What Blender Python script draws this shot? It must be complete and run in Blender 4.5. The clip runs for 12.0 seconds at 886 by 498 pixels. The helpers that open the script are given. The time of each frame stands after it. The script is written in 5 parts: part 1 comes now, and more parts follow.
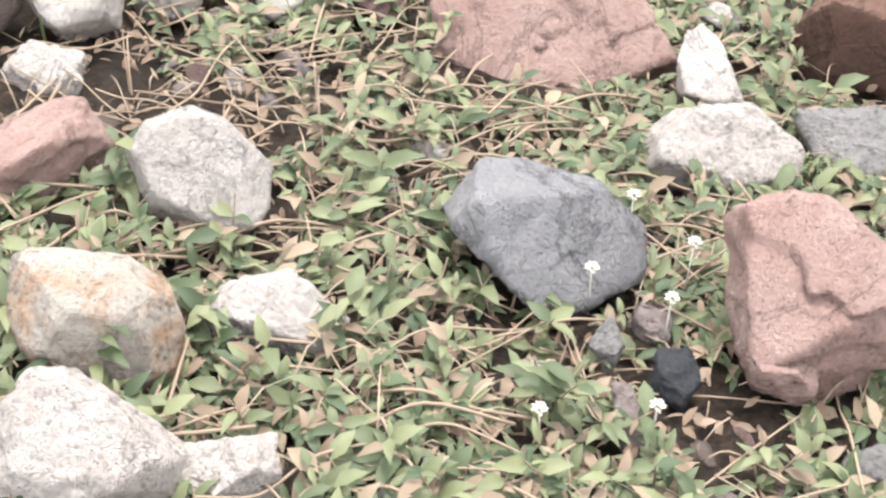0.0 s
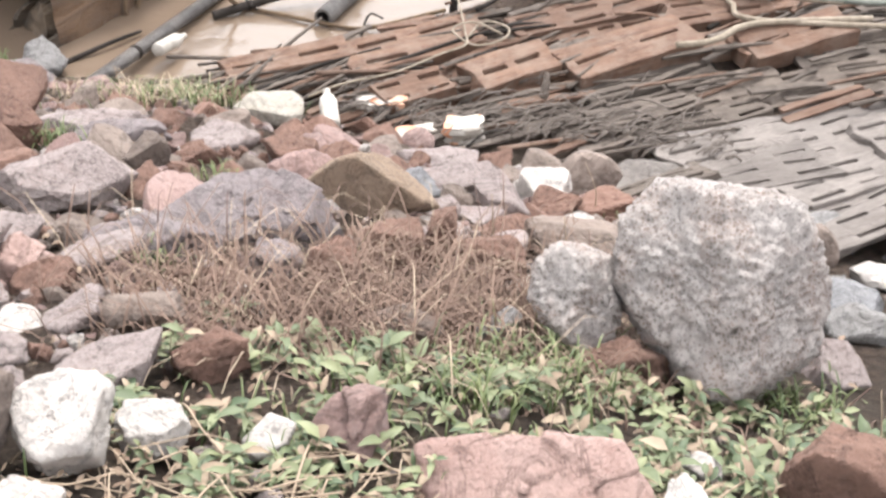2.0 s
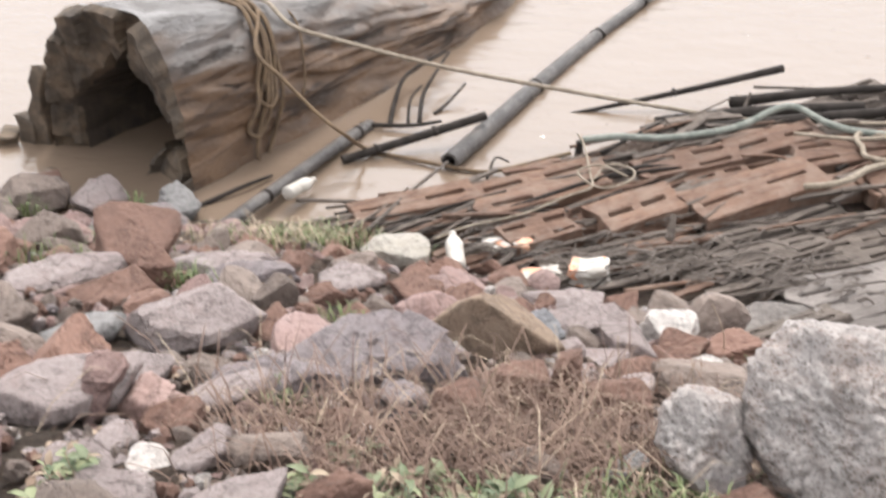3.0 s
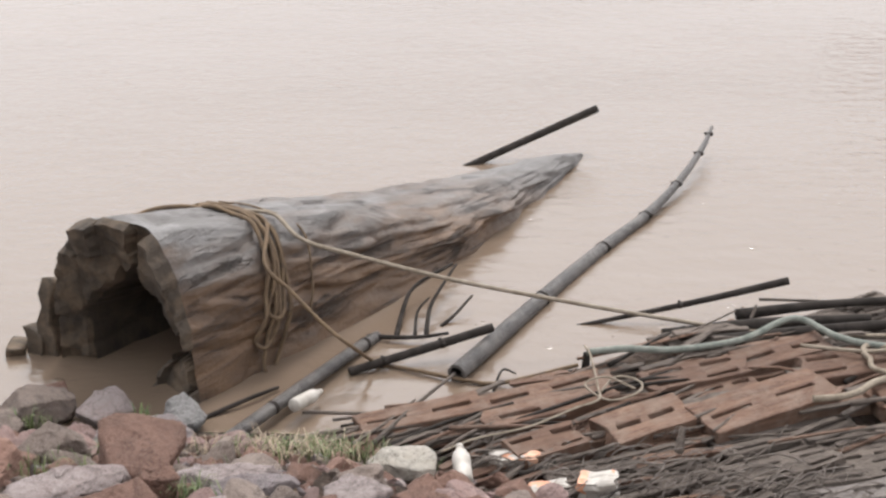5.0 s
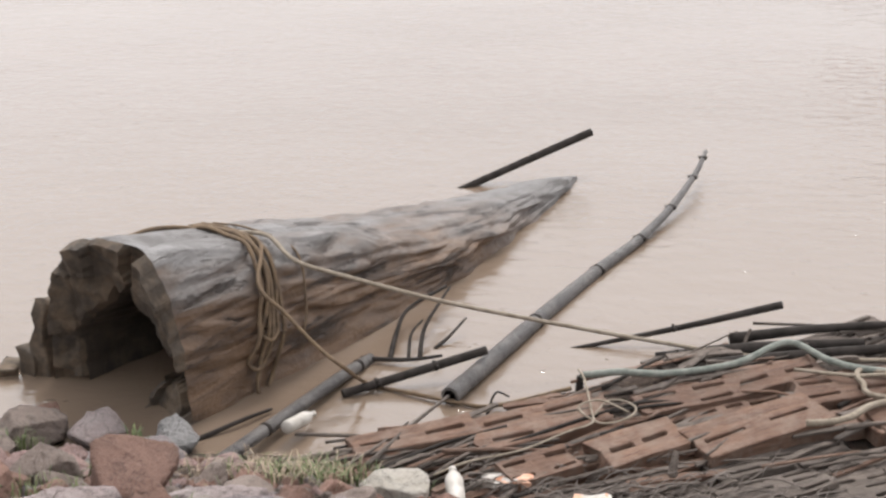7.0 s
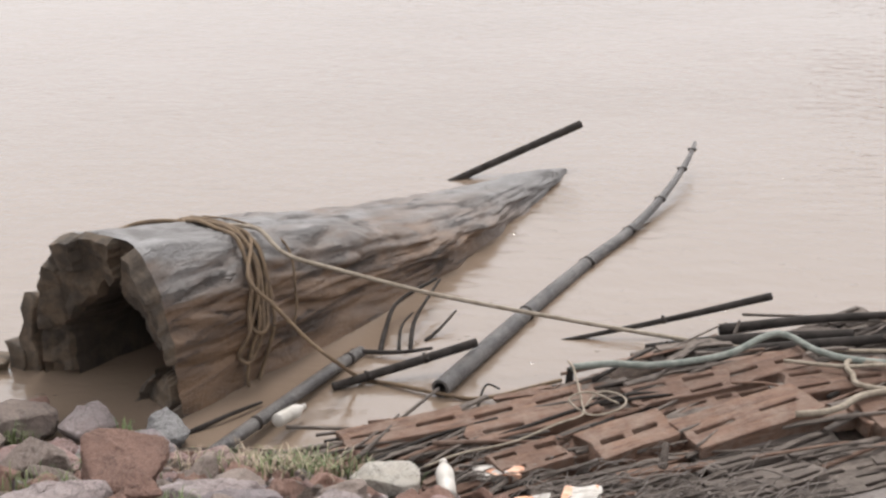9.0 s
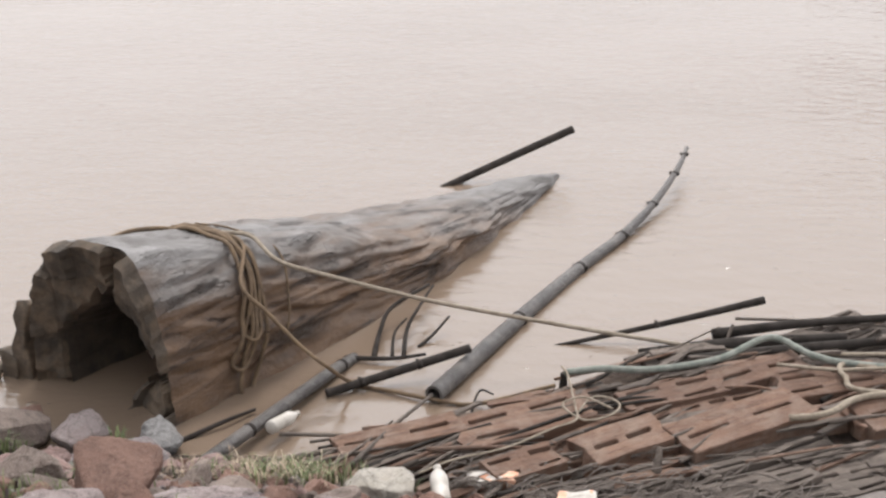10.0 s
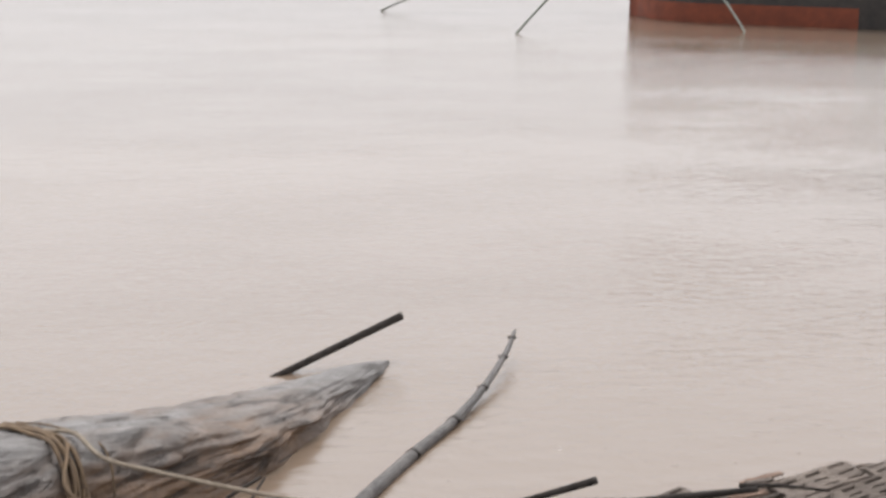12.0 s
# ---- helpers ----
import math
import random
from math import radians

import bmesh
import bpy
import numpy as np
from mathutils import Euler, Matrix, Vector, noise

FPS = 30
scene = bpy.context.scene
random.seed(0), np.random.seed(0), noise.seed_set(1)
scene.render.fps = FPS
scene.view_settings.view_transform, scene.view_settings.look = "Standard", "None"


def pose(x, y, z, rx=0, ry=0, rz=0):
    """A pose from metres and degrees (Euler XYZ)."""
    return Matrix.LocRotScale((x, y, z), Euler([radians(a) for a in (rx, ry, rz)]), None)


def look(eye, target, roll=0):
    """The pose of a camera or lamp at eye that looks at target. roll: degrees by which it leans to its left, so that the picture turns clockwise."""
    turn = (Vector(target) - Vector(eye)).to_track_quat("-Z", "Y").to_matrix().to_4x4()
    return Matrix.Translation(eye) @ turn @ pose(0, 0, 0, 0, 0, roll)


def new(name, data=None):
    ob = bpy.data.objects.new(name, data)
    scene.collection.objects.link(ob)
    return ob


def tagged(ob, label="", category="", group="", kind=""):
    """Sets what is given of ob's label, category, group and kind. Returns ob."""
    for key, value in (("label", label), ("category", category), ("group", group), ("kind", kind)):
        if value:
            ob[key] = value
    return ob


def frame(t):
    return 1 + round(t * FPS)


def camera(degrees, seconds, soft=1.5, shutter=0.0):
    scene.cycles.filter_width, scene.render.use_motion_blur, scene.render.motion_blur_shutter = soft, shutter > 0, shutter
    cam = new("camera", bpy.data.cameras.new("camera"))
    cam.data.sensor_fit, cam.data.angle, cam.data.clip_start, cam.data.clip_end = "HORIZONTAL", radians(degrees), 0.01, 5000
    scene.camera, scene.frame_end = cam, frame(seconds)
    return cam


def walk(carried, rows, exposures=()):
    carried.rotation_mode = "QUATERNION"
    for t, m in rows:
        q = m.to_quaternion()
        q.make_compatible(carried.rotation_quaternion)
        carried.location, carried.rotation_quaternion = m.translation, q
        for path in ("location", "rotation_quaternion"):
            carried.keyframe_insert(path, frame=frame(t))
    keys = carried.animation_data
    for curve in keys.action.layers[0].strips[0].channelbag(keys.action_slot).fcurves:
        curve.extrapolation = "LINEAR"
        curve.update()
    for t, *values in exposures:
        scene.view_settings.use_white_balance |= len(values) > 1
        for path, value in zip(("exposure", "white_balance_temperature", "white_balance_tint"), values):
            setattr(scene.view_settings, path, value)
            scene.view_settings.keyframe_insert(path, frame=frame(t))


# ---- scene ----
# ================= camera and its way =================
cam = camera(33.6, 12.0, soft=2.5, shutter=0.3)
PATH = [
    (0.0, 0.000, 0.000, 3.400, 36.86, -1.21, -4.47),
    (0.5, 0.000, 0.000, 3.400, 37.72, -0.79, -4.44),
    (1.0, 0.000, 0.000, 3.400, 42.46, -0.84, -4.25),
    (1.5, 0.000, 0.000, 3.400, 49.72, 0.12, -3.96),
    (2.0, 0.000, 0.000, 3.400, 54.04, -2.50, -4.09),
    (2.5, 0.000, 0.000, 3.400, 56.27, -1.45, -3.09),
    (3.0, 0.000, 0.000, 3.400, 59.48, 0.01, 0.10),
    (3.5, 0.000, 0.000, 3.400, 64.23, 0.84, 1.47),
    (3.7, 0.000, 0.000, 3.400, 65.74, 0.02, 1.27),
    (5.3, 0.000, 0.000, 3.400, 67.89, 0.06, 0.12),
    (5.5, 0.000, 0.000, 3.400, 68.00, 0.00, 0.00),
    (6.0, 0.000, 0.000, 3.400, 68.01, 0.10, 0.00),
    (6.5, 0.000, 0.000, 3.400, 68.31, 0.01, -0.25),
    (7.0, 0.000, 0.000, 3.400, 68.61, -0.26, 0.25),
    (7.2, 0.000, 0.000, 3.400, 68.73, -0.38, 0.08),
    (9.0, 0.000, 0.000, 3.400, 68.32, -0.22, -0.19),
    (9.5, 0.000, 0.000, 3.400, 68.22, -0.19, -0.52),
    (10.0, 0.000, 0.000, 3.400, 68.55, -0.02, -0.57),
    (10.5, 0.000, 0.000, 3.400, 68.23, 0.21, -1.90),
    (11.0, 0.000, 0.000, 3.400, 68.89, 0.08, -3.07),
    (11.5, 0.000, 0.000, 3.400, 71.80, 0.03, -5.22),
    (12.0, 0.000, 0.000, 3.400, 75.90, -0.59, -7.34),
]
walk(cam, [(t, pose(x, y, z, rx, ry, rz)) for t, x, y, z, rx, ry, rz in PATH],
     exposures=[(0.0, 0.66), (0.5, 0.68), (1.0, 0.92), (1.5, 0.96), (2.0, 0.80), (2.5, 0.74), (3.0, 0.50), (3.7, 0.15), (5.3, 0.0), (11.0, 0.0), (12.0, -0.18)])

# ================= world and sun: bright overcast sky over a wide river =================
world = bpy.data.worlds.new("overcast_sky")
scene.world = world
world.use_nodes = True
wn, wl = world.node_tree.nodes, world.node_tree.links
wn.clear()
sky = wn.new("ShaderNodeTexSky")
sky.sky_type, sky.sun_disc = "NISHITA", False
sky.sun_elevation, sky.sun_rotation = radians(58), radians(-15)
sky.dust_density = 4.0
soft_sky = wn.new("ShaderNodeHueSaturation")
soft_sky.inputs["Saturation"].default_value = 0.12
scaled = wn.new("ShaderNodeBackground")
scaled.inputs["Strength"].default_value = 0.06
cloud = wn.new("ShaderNodeBackground")
cloud.inputs["Color"].default_value = (0.985, 0.985, 1.03, 1)
# cloud cover is a little duller low over the far shore than higher up
place = wn.new("ShaderNodeTexCoord")
axis = wn.new("ShaderNodeSeparateXYZ")
fade = wn.new("ShaderNodeMapRange")
for i, value in enumerate((0.0, 0.3, 0.70, 1.34)):
    fade.inputs[i + 1].default_value = value
wl.new(place.outputs["Generated"], axis.inputs[0])
wl.new(axis.outputs["Z"], fade.inputs[0])
wl.new(fade.outputs[0], cloud.inputs["Strength"])
added = wn.new("ShaderNodeAddShader")
wout = wn.new("ShaderNodeOutputWorld")
wl.new(sky.outputs["Color"], soft_sky.inputs["Color"])
wl.new(soft_sky.outputs["Color"], scaled.inputs["Color"])
wl.new(scaled.outputs[0], added.inputs[0])
wl.new(cloud.outputs[0], added.inputs[1])
wl.new(added.outputs[0], wout.inputs["Surface"])
sun = new("sun", bpy.data.lights.new("sun", "SUN"))
sun.data.energy, sun.data.angle, sun.data.color = 2.8, radians(16), (1.0, 0.955, 0.92)
sun.matrix_world = look((0, 0, 20), (0 - 20 * 0.16, -20 * 0.6, 0))
sun.matrix_world.translation = (3, 12, 20)


# ================= node helpers and materials =================
class Nodes:
    """A material's node tree with short calls."""

    def __init__(self, name, rough=0.8, coords="Object"):
        self.mat = bpy.data.materials.new(name)
        self.mat.use_nodes = True
        self.t = self.mat.node_tree
        self.n, self.l = self.t.nodes, self.t.links
        self.b = self.n["Principled BSDF"]
        self.b.inputs["Roughness"].default_value = rough
        tc = self.n.new("ShaderNodeTexCoord")
        info = self.n.new("ShaderNodeObjectInfo")
        self.random = info.outputs["Random"]
        add = self.n.new("ShaderNodeVectorMath")
        add.operation = "MULTIPLY_ADD"
        comb = self.n.new("ShaderNodeCombineXYZ")
        for i in range(3):
            self.l.new(info.outputs["Random"], comb.inputs[i])
        self.l.new(comb.outputs[0], add.inputs[0])
        add.inputs[1].default_value = (17, 31, 23)
        self.l.new(tc.outputs[coords], add.inputs[2])
        self.co = add.outputs[0]

    def stretch(self, sx, sy, sz):
        m = self.n.new("ShaderNodeVectorMath")
        m.operation = "MULTIPLY"
        self.l.new(self.co, m.inputs[0])
        m.inputs[1].default_value = (sx, sy, sz)
        return m.outputs[0]

    def noise(self, scale, detail=5, rough=0.6, co=None, distort=0.0):
        n = self.n.new("ShaderNodeTexNoise")
        n.inputs["Scale"].default_value, n.inputs["Detail"].default_value = scale, detail
        n.inputs["Roughness"].default_value, n.inputs["Distortion"].default_value = rough, distort
        self.l.new(co or self.co, n.inputs["Vector"])
        return n.outputs["Fac"]

    def cells(self, scale, co=None):
        n = self.n.new("ShaderNodeTexVoronoi")
        n.inputs["Scale"].default_value = scale
        self.l.new(co or self.co, n.inputs["Vector"])
        return n.outputs["Distance"]

    def band(self, v, lo, hi, to0=0.0, to1=1.0):
        n = self.n.new("ShaderNodeMapRange")
        self.l.new(v, n.inputs[0])
        for i, x in enumerate((lo, hi, to0, to1)):
            n.inputs[i + 1].default_value = x
        return n.outputs[0]

    def mix(self, f, a, b):
        n = self.n.new("ShaderNodeMix")
        n.data_type = "RGBA"
        if isinstance(f, (int, float)):
            n.inputs[0].default_value = f
        else:
            self.l.new(f, n.inputs[0])
        for sock, v in ((n.inputs[6], a), (n.inputs[7], b)):
            if isinstance(v, tuple):
                sock.default_value = (*v, 1)
            else:
                self.l.new(v, sock)
        return n.outputs[2]

    def math(self, op, a, b):
        n = self.n.new("ShaderNodeMath")
        n.operation = op
        for sock, v in ((n.inputs[0], a), (n.inputs[1], b)):
            if isinstance(v, (int, float)):
                sock.default_value = v
            else:
                self.l.new(v, sock)
        return n.outputs[0]

    def done(self, colour, bumps=()):
        if isinstance(colour, tuple):
            self.b.inputs["Base Color"].default_value = (*colour, 1)
        else:
            self.l.new(colour, self.b.inputs["Base Color"])
        last = None
        for height, dist in bumps:
            bp = self.n.new("ShaderNodeBump")
            bp.inputs["Distance"].default_value, bp.inputs["Strength"].default_value = dist, 1.0
            self.l.new(height, bp.inputs["Height"])
            if last:
                self.l.new(last, bp.inputs["Normal"])
            last = bp.outputs[0]
        if last:
            self.l.new(last, self.b.inputs["Normal"])
        return self.mat


def stone_mat(name, light, dark, stain, speck=0.35, stain_amount=0.5, rough=0.85, speck_scale=90.0):
    """Broken quarry stone: two tones, mineral specks, iron or lichen stains."""
    m = Nodes(name, rough)
    big, mid, fine = m.noise(6, 6, 0.65), m.noise(28, 6, 0.7), m.noise(150, 4, 0.7)
    col = m.mix(m.band(big, 0.35, 0.65), light, dark)
    col = m.mix(m.math("MULTIPLY", m.band(m.noise(7 if stain_amount > 0.75 else 11, 5, 0.7, distort=0.6), 0.46 if stain_amount > 0.75 else 0.52, 0.60 if stain_amount > 0.75 else 0.68), stain_amount), col, stain)
    col = m.mix(m.band(m.random, 0.0, 1.0, 0.0, 0.3), col, tuple(c * 0.55 for c in dark))
    grain = m.band(m.math("ADD", m.cells(speck_scale), m.math("MULTIPLY", fine, 0.4)), 0.35, 0.75)
    vein = m.band(m.math("ABSOLUTE", m.math("SUBTRACT", m.noise(4.5, 6, 0.66, distort=1.0), 0.5), 0), 0.0, 0.026, 1.0, 0.0)
    col = m.mix(m.math("MULTIPLY", vein, 0.85), col, tuple(c * 0.45 for c in dark))
    col = m.mix(m.math("MULTIPLY", m.band(mid, 0.53, 0.66), min(1.0, speck * 1.7)), col, tuple(c * 0.35 for c in dark))
    col = m.mix(m.math("MULTIPLY", grain, speck * 0.7), col, tuple(min(0.85, c * 1.5) for c in light))
    return m.done(col, [(big, 0.03), (mid, 0.03), (fine, 0.006)])


STONE = {
    "slate": stone_mat("slate_stone", (0.32, 0.318, 0.328), (0.225, 0.224, 0.235), (0.38, 0.37, 0.36), 0.05, 0.6, 0.6),
    "pink": stone_mat("pink_sandstone", (0.50, 0.355, 0.315), (0.40, 0.255, 0.22), (0.27, 0.13, 0.10), 0.18, 0.5),
    "speckled": stone_mat("speckled_granite", (0.570, 0.524, 0.488), (0.460, 0.405, 0.368), (0.30, 0.245, 0.205), 0.42, 0.6),
    "white": stone_mat("white_quartz_stone", (0.66, 0.605, 0.56), (0.56, 0.505, 0.46), (0.38, 0.335, 0.295), 0.18, 0.5),
    "brown": stone_mat("brown_sandstone", (0.238, 0.140, 0.106), (0.153, 0.081, 0.058), (0.119, 0.076, 0.060), 0.25),
    "grey": stone_mat("grey_granite", (0.297, 0.285, 0.276), (0.221, 0.212, 0.208), (0.178, 0.162, 0.149), 0.35),
    "redbrown": stone_mat("red_brown_sandstone", (0.320, 0.228, 0.208), (0.205, 0.120, 0.102), (0.243, 0.189, 0.176), 0.25, 0.7),
    "ochre": stone_mat("ochre_stained_quartz", (0.56, 0.51, 0.45), (0.42, 0.37, 0.31), (0.44, 0.20, 0.06), 0.3, 0.95),
    "coal": stone_mat("black_slate", (0.045, 0.052, 0.062), (0.03, 0.034, 0.04), (0.07, 0.07, 0.07), 0.1, 0.4, 0.6),
    "greybrown": stone_mat("grey_brown_stone", (0.232, 0.184, 0.156), (0.156, 0.118, 0.098), (0.128, 0.092, 0.072), 0.3),
    "greypink": stone_mat("grey_pink_granite", (0.355, 0.300, 0.285), (0.274, 0.218, 0.207), (0.215, 0.144, 0.126), 0.3),
    "purple": stone_mat("purple_grey_stone", (0.288, 0.248, 0.248), (0.216, 0.180, 0.180), (0.200, 0.132, 0.120), 0.2),
    "tan": stone_mat("tan_stone", (0.340, 0.255, 0.187), (0.238, 0.162, 0.111), (0.170, 0.102, 0.060), 0.25),
    "cream": stone_mat("cream_stone", (0.54, 0.50, 0.44), (0.44, 0.40, 0.34), (0.36, 0.30, 0.22), 0.15, 0.4),
    "boulder": stone_mat("weathered_granite", (0.455, 0.419, 0.398), (0.324, 0.284, 0.262), (0.250, 0.168, 0.133), 0.6, 0.9),
    "mud": stone_mat("muddy_stone", (0.255, 0.230, 0.208), (0.204, 0.178, 0.162), (0.162, 0.136, 0.119), 0.15),
}


def soil_mat():
    m = Nodes("bank_soil", 0.95)
    a, b, c = m.noise(3, 6), m.noise(30, 8, 0.75), m.noise(120, 5, 0.8)
    col = m.mix(m.band(b, 0.4, 0.62), (0.115, 0.074, 0.053), (0.29, 0.21, 0.158))
    col = m.mix(m.math("MULTIPLY", m.band(a, 0.45, 0.65), 0.6), col, (0.26, 0.215, 0.175))
    col = m.mix(m.math("MULTIPLY", m.band(c, 0.55, 0.7), 0.6), col, (0.36, 0.30, 0.23))
    return m.done(col, [(b, 0.03), (c, 0.008)])


def water_mat():
    m = Nodes("muddy_river_water", 0.07)
    m.b.inputs["IOR"].default_value = 1.85
    long = m.stretch(0.5, 1.15, 1)
    a, b, c = m.noise(1.3, 4, 0.6, long), m.noise(8, 5, 0.62, m.stretch(0.7, 1.1, 1), 0.5), m.noise(0.12, 3, 0.5, long)
    chop = m.math("MULTIPLY", b, m.band(m.noise(0.45, 4, 0.6, long), 0.36, 0.62, 0.35, 1.0))
    drops = m.math("ADD", m.band(m.cells(2.3, m.stretch(0.7, 1.3, 1)), 0.0, 0.07, 1.0, 0.0), m.band(m.cells(5.1, m.stretch(0.8, 1.2, 1)), 0.0, 0.09, 0.5, 0.0))
    col = m.mix(m.band(c, 0.4, 0.6), (0.156, 0.115, 0.084), (0.177, 0.132, 0.098))
    return m.done(col, [(a, 0.016), (chop, 0.0125), (drops, 0.006)])


def wood_mat(name, light, dark, stain, along=(30, 30, 3), rough=0.85, fine=1.0):
    m = Nodes(name, rough)
    g = m.stretch(*along)
    a, b, c = m.noise(fine, 6, 0.7, g, 0.4), m.noise(3 * fine, 5, 0.7, g), m.noise(7, 6, 0.7)
    col = m.mix(m.band(a, 0.35, 0.65), light, dark)
    col = m.mix(m.math("MULTIPLY", m.band(b, 0.55, 0.68), 0.7), col, tuple(x * 0.35 for x in dark))
    col = m.mix(m.math("MULTIPLY", m.band(c, 0.45, 0.62), 0.6), col, stain)
    col = m.mix(m.band(m.random, 0.0, 1.0, 0.0, 0.55), col, tuple(x * 0.6 for x in dark))
    return m.done(col, [(a, 0.016), (b, 0.006), (m.noise(45, 5, 0.7), 0.008)])


def leaf_mat(name, a, b, rough=0.6):
    m = Nodes(name, rough)
    geo = m.n.new("ShaderNodeNewGeometry")
    col = m.mix(geo.outputs["Random Per Island"], a, b)
    col = m.mix(m.math("MULTIPLY", m.noise(60, 3), 0.35), col, tuple(x * 0.5 for x in a))
    m.b.inputs["Transmission Weight"].default_value = 0.0
    return m.done(col)


def plain_mat(name, a, b, rough=0.6, scale=14, bump=0.002):
    m = Nodes(name, rough)
    n = m.noise(scale, 5, 0.65)
    return m.done(m.mix(m.band(n, 0.35, 0.65), a, b), [(n, bump)])


def rope_mat(name, a, b):
    m = Nodes(name, 0.9)
    n, f = m.noise(20, 4), m.noise(160, 4, 0.7)
    return m.done(m.mix(m.band(m.math("ADD", n, m.math("MULTIPLY", f, 0.5)), 0.6, 0.95), a, b), [(f, 0.004)])


SOIL, WATER = soil_mat(), water_mat()
LOG_DRY = wood_mat("weathered_log_wood", (0.25, 0.225, 0.205), (0.13, 0.105, 0.088), (0.19, 0.115, 0.07), (4, 4, 4), 0.75)


def log_mat():
    """Bleached grey trunk with brown silt-stained lower flank and dark cracks."""
    m = Nodes("weathered_log_surface", 0.5)
    turn = m.n.new("ShaderNodeMapping")
    turn.inputs["Rotation"].default_value = (0, 0, radians(-53))
    m.l.new(m.n["Texture Coordinate"].outputs["Object"], turn.inputs["Vector"])
    m.co = turn.outputs[0]
    grain = m.stretch(0.45, 2.6, 2.6)
    a, b, c = m.noise(3.0, 7, 0.7, distort=0.5), m.noise(3.2, 6, 0.7, grain, 0.6), m.noise(60, 4, 0.7)
    col = m.mix(m.band(a, 0.36, 0.62), (0.165, 0.156, 0.150), (0.088, 0.079, 0.073))
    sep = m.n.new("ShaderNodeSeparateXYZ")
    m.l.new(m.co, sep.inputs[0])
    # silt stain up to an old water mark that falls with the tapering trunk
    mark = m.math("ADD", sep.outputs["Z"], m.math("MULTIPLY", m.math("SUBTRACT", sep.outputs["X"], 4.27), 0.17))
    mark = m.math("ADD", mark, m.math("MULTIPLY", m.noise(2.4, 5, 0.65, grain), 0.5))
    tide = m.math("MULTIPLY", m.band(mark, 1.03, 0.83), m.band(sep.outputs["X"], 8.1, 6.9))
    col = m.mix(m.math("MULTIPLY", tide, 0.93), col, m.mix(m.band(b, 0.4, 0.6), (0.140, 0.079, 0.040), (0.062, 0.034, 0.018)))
    furrow = m.band(b, 0.56, 0.66)
    col = m.mix(m.math("MULTIPLY", furrow, 0.7), col, (0.05, 0.038, 0.03))
    m.l.new(m.band(a, 0.3, 0.7, 0.34, 0.62), m.b.inputs["Roughness"])
    deep = m.math("MULTIPLY", furrow, -1.0)
    return m.done(col, [(b, 0.02), (deep, 0.03), (a, 0.03), (c, 0.005)])


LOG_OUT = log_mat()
LOG_FACE = wood_mat("log_end_grain", (0.088, 0.066, 0.047), (0.034, 0.026, 0.019), (0.20, 0.142, 0.092), (4, 4, 4))
LOG_IN = wood_mat("dark_inner_wood", (0.055, 0.039, 0.027), (0.024, 0.018, 0.013), (0.09, 0.064, 0.043), (10, 10, 2))
PLANK = wood_mat("red_brown_plank_wood", (0.225, 0.128, 0.083), (0.110, 0.058, 0.037), (0.245, 0.18, 0.14), (4, 30, 30), 0.8)
GREYWOOD = wood_mat("silted_grey_wood", (0.175, 0.140, 0.115), (0.085, 0.066, 0.054), (0.215, 0.175, 0.145), (3, 40, 40), 0.85)
BAMBOO = wood_mat("wet_bamboo", (0.125, 0.115, 0.11), (0.045, 0.04, 0.037), (0.21, 0.19, 0.175), (40, 40, 2), 0.38)
BLACK = plain_mat("blackened_wood", (0.018, 0.015, 0.013), (0.04, 0.034, 0.03), 0.9)
BLACK.node_tree.nodes["Principled BSDF"].inputs["Specular IOR Level"].default_value = 0.15
ROPE_BROWN = rope_mat("brown_rope", (0.17, 0.115, 0.066), (0.085, 0.058, 0.038))
ROPE_GREY = rope_mat("grey_green_rope", (0.225, 0.235, 0.205), (0.115, 0.13, 0.112))
ROPE_PALE = rope_mat("pale_rope", (0.30, 0.255, 0.20), (0.18, 0.145, 0.105))
LEAF = leaf_mat("weed_leaf", (0.042, 0.072, 0.028), (0.21, 0.226, 0.112))
GRASS = leaf_mat("green_grass", (0.06, 0.095, 0.028), (0.19, 0.215, 0.085))
STRAW = leaf_mat("dry_straw", (0.46, 0.37, 0.27), (0.28, 0.20, 0.14), 0.8)
ROOT = leaf_mat("dry_red_brown_grass", (0.085, 0.048, 0.034), (0.225, 0.148, 0.108), 0.8)


# ================= mesh helpers =================
def link_mesh(name, verts, faces, material, parent=None, label="", smooth=True):
    me = bpy.data.meshes.new(name)
    me.from_pydata([tuple(v) for v in verts], [], [tuple(f) for f in faces])
    me.materials.append(material)
    if smooth:
        me.shade_smooth()
    me.update()
    ob = new(name, me)
    if parent:
        ob.parent = parent
    if label:
        ob["label"] = label
    return ob


def part(name, bm, material, parent, label="", smooth=False):
    me = bpy.data.meshes.new(name)
    bm.to_mesh(me)
    bm.free()
    me.materials.append(material)
    if smooth:
        me.shade_smooth()
    ob = new(name, me)
    ob.parent = parent
    if label:
        ob["label"] = label
    return ob


def glide(points, n):
    """Catmull-Rom line through a few points, n steps a span."""
    p = [Vector(q) for q in points]
    p = [p[0] * 2 - p[1]] + p + [p[-1] * 2 - p[-2]]
    out = []
    for i in range(1, len(p) - 2):
        for k in range(n):
            t = k / n
            a, b, c, d = p[i - 1], p[i], p[i + 1], p[i + 2]
            out.append(0.5 * ((2 * b) + (c - a) * t + (2 * a - 5 * b + 4 * c - d) * t * t + (3 * b - a - 3 * c + d) * t ** 3))
    out.append(p[-2])
    return out


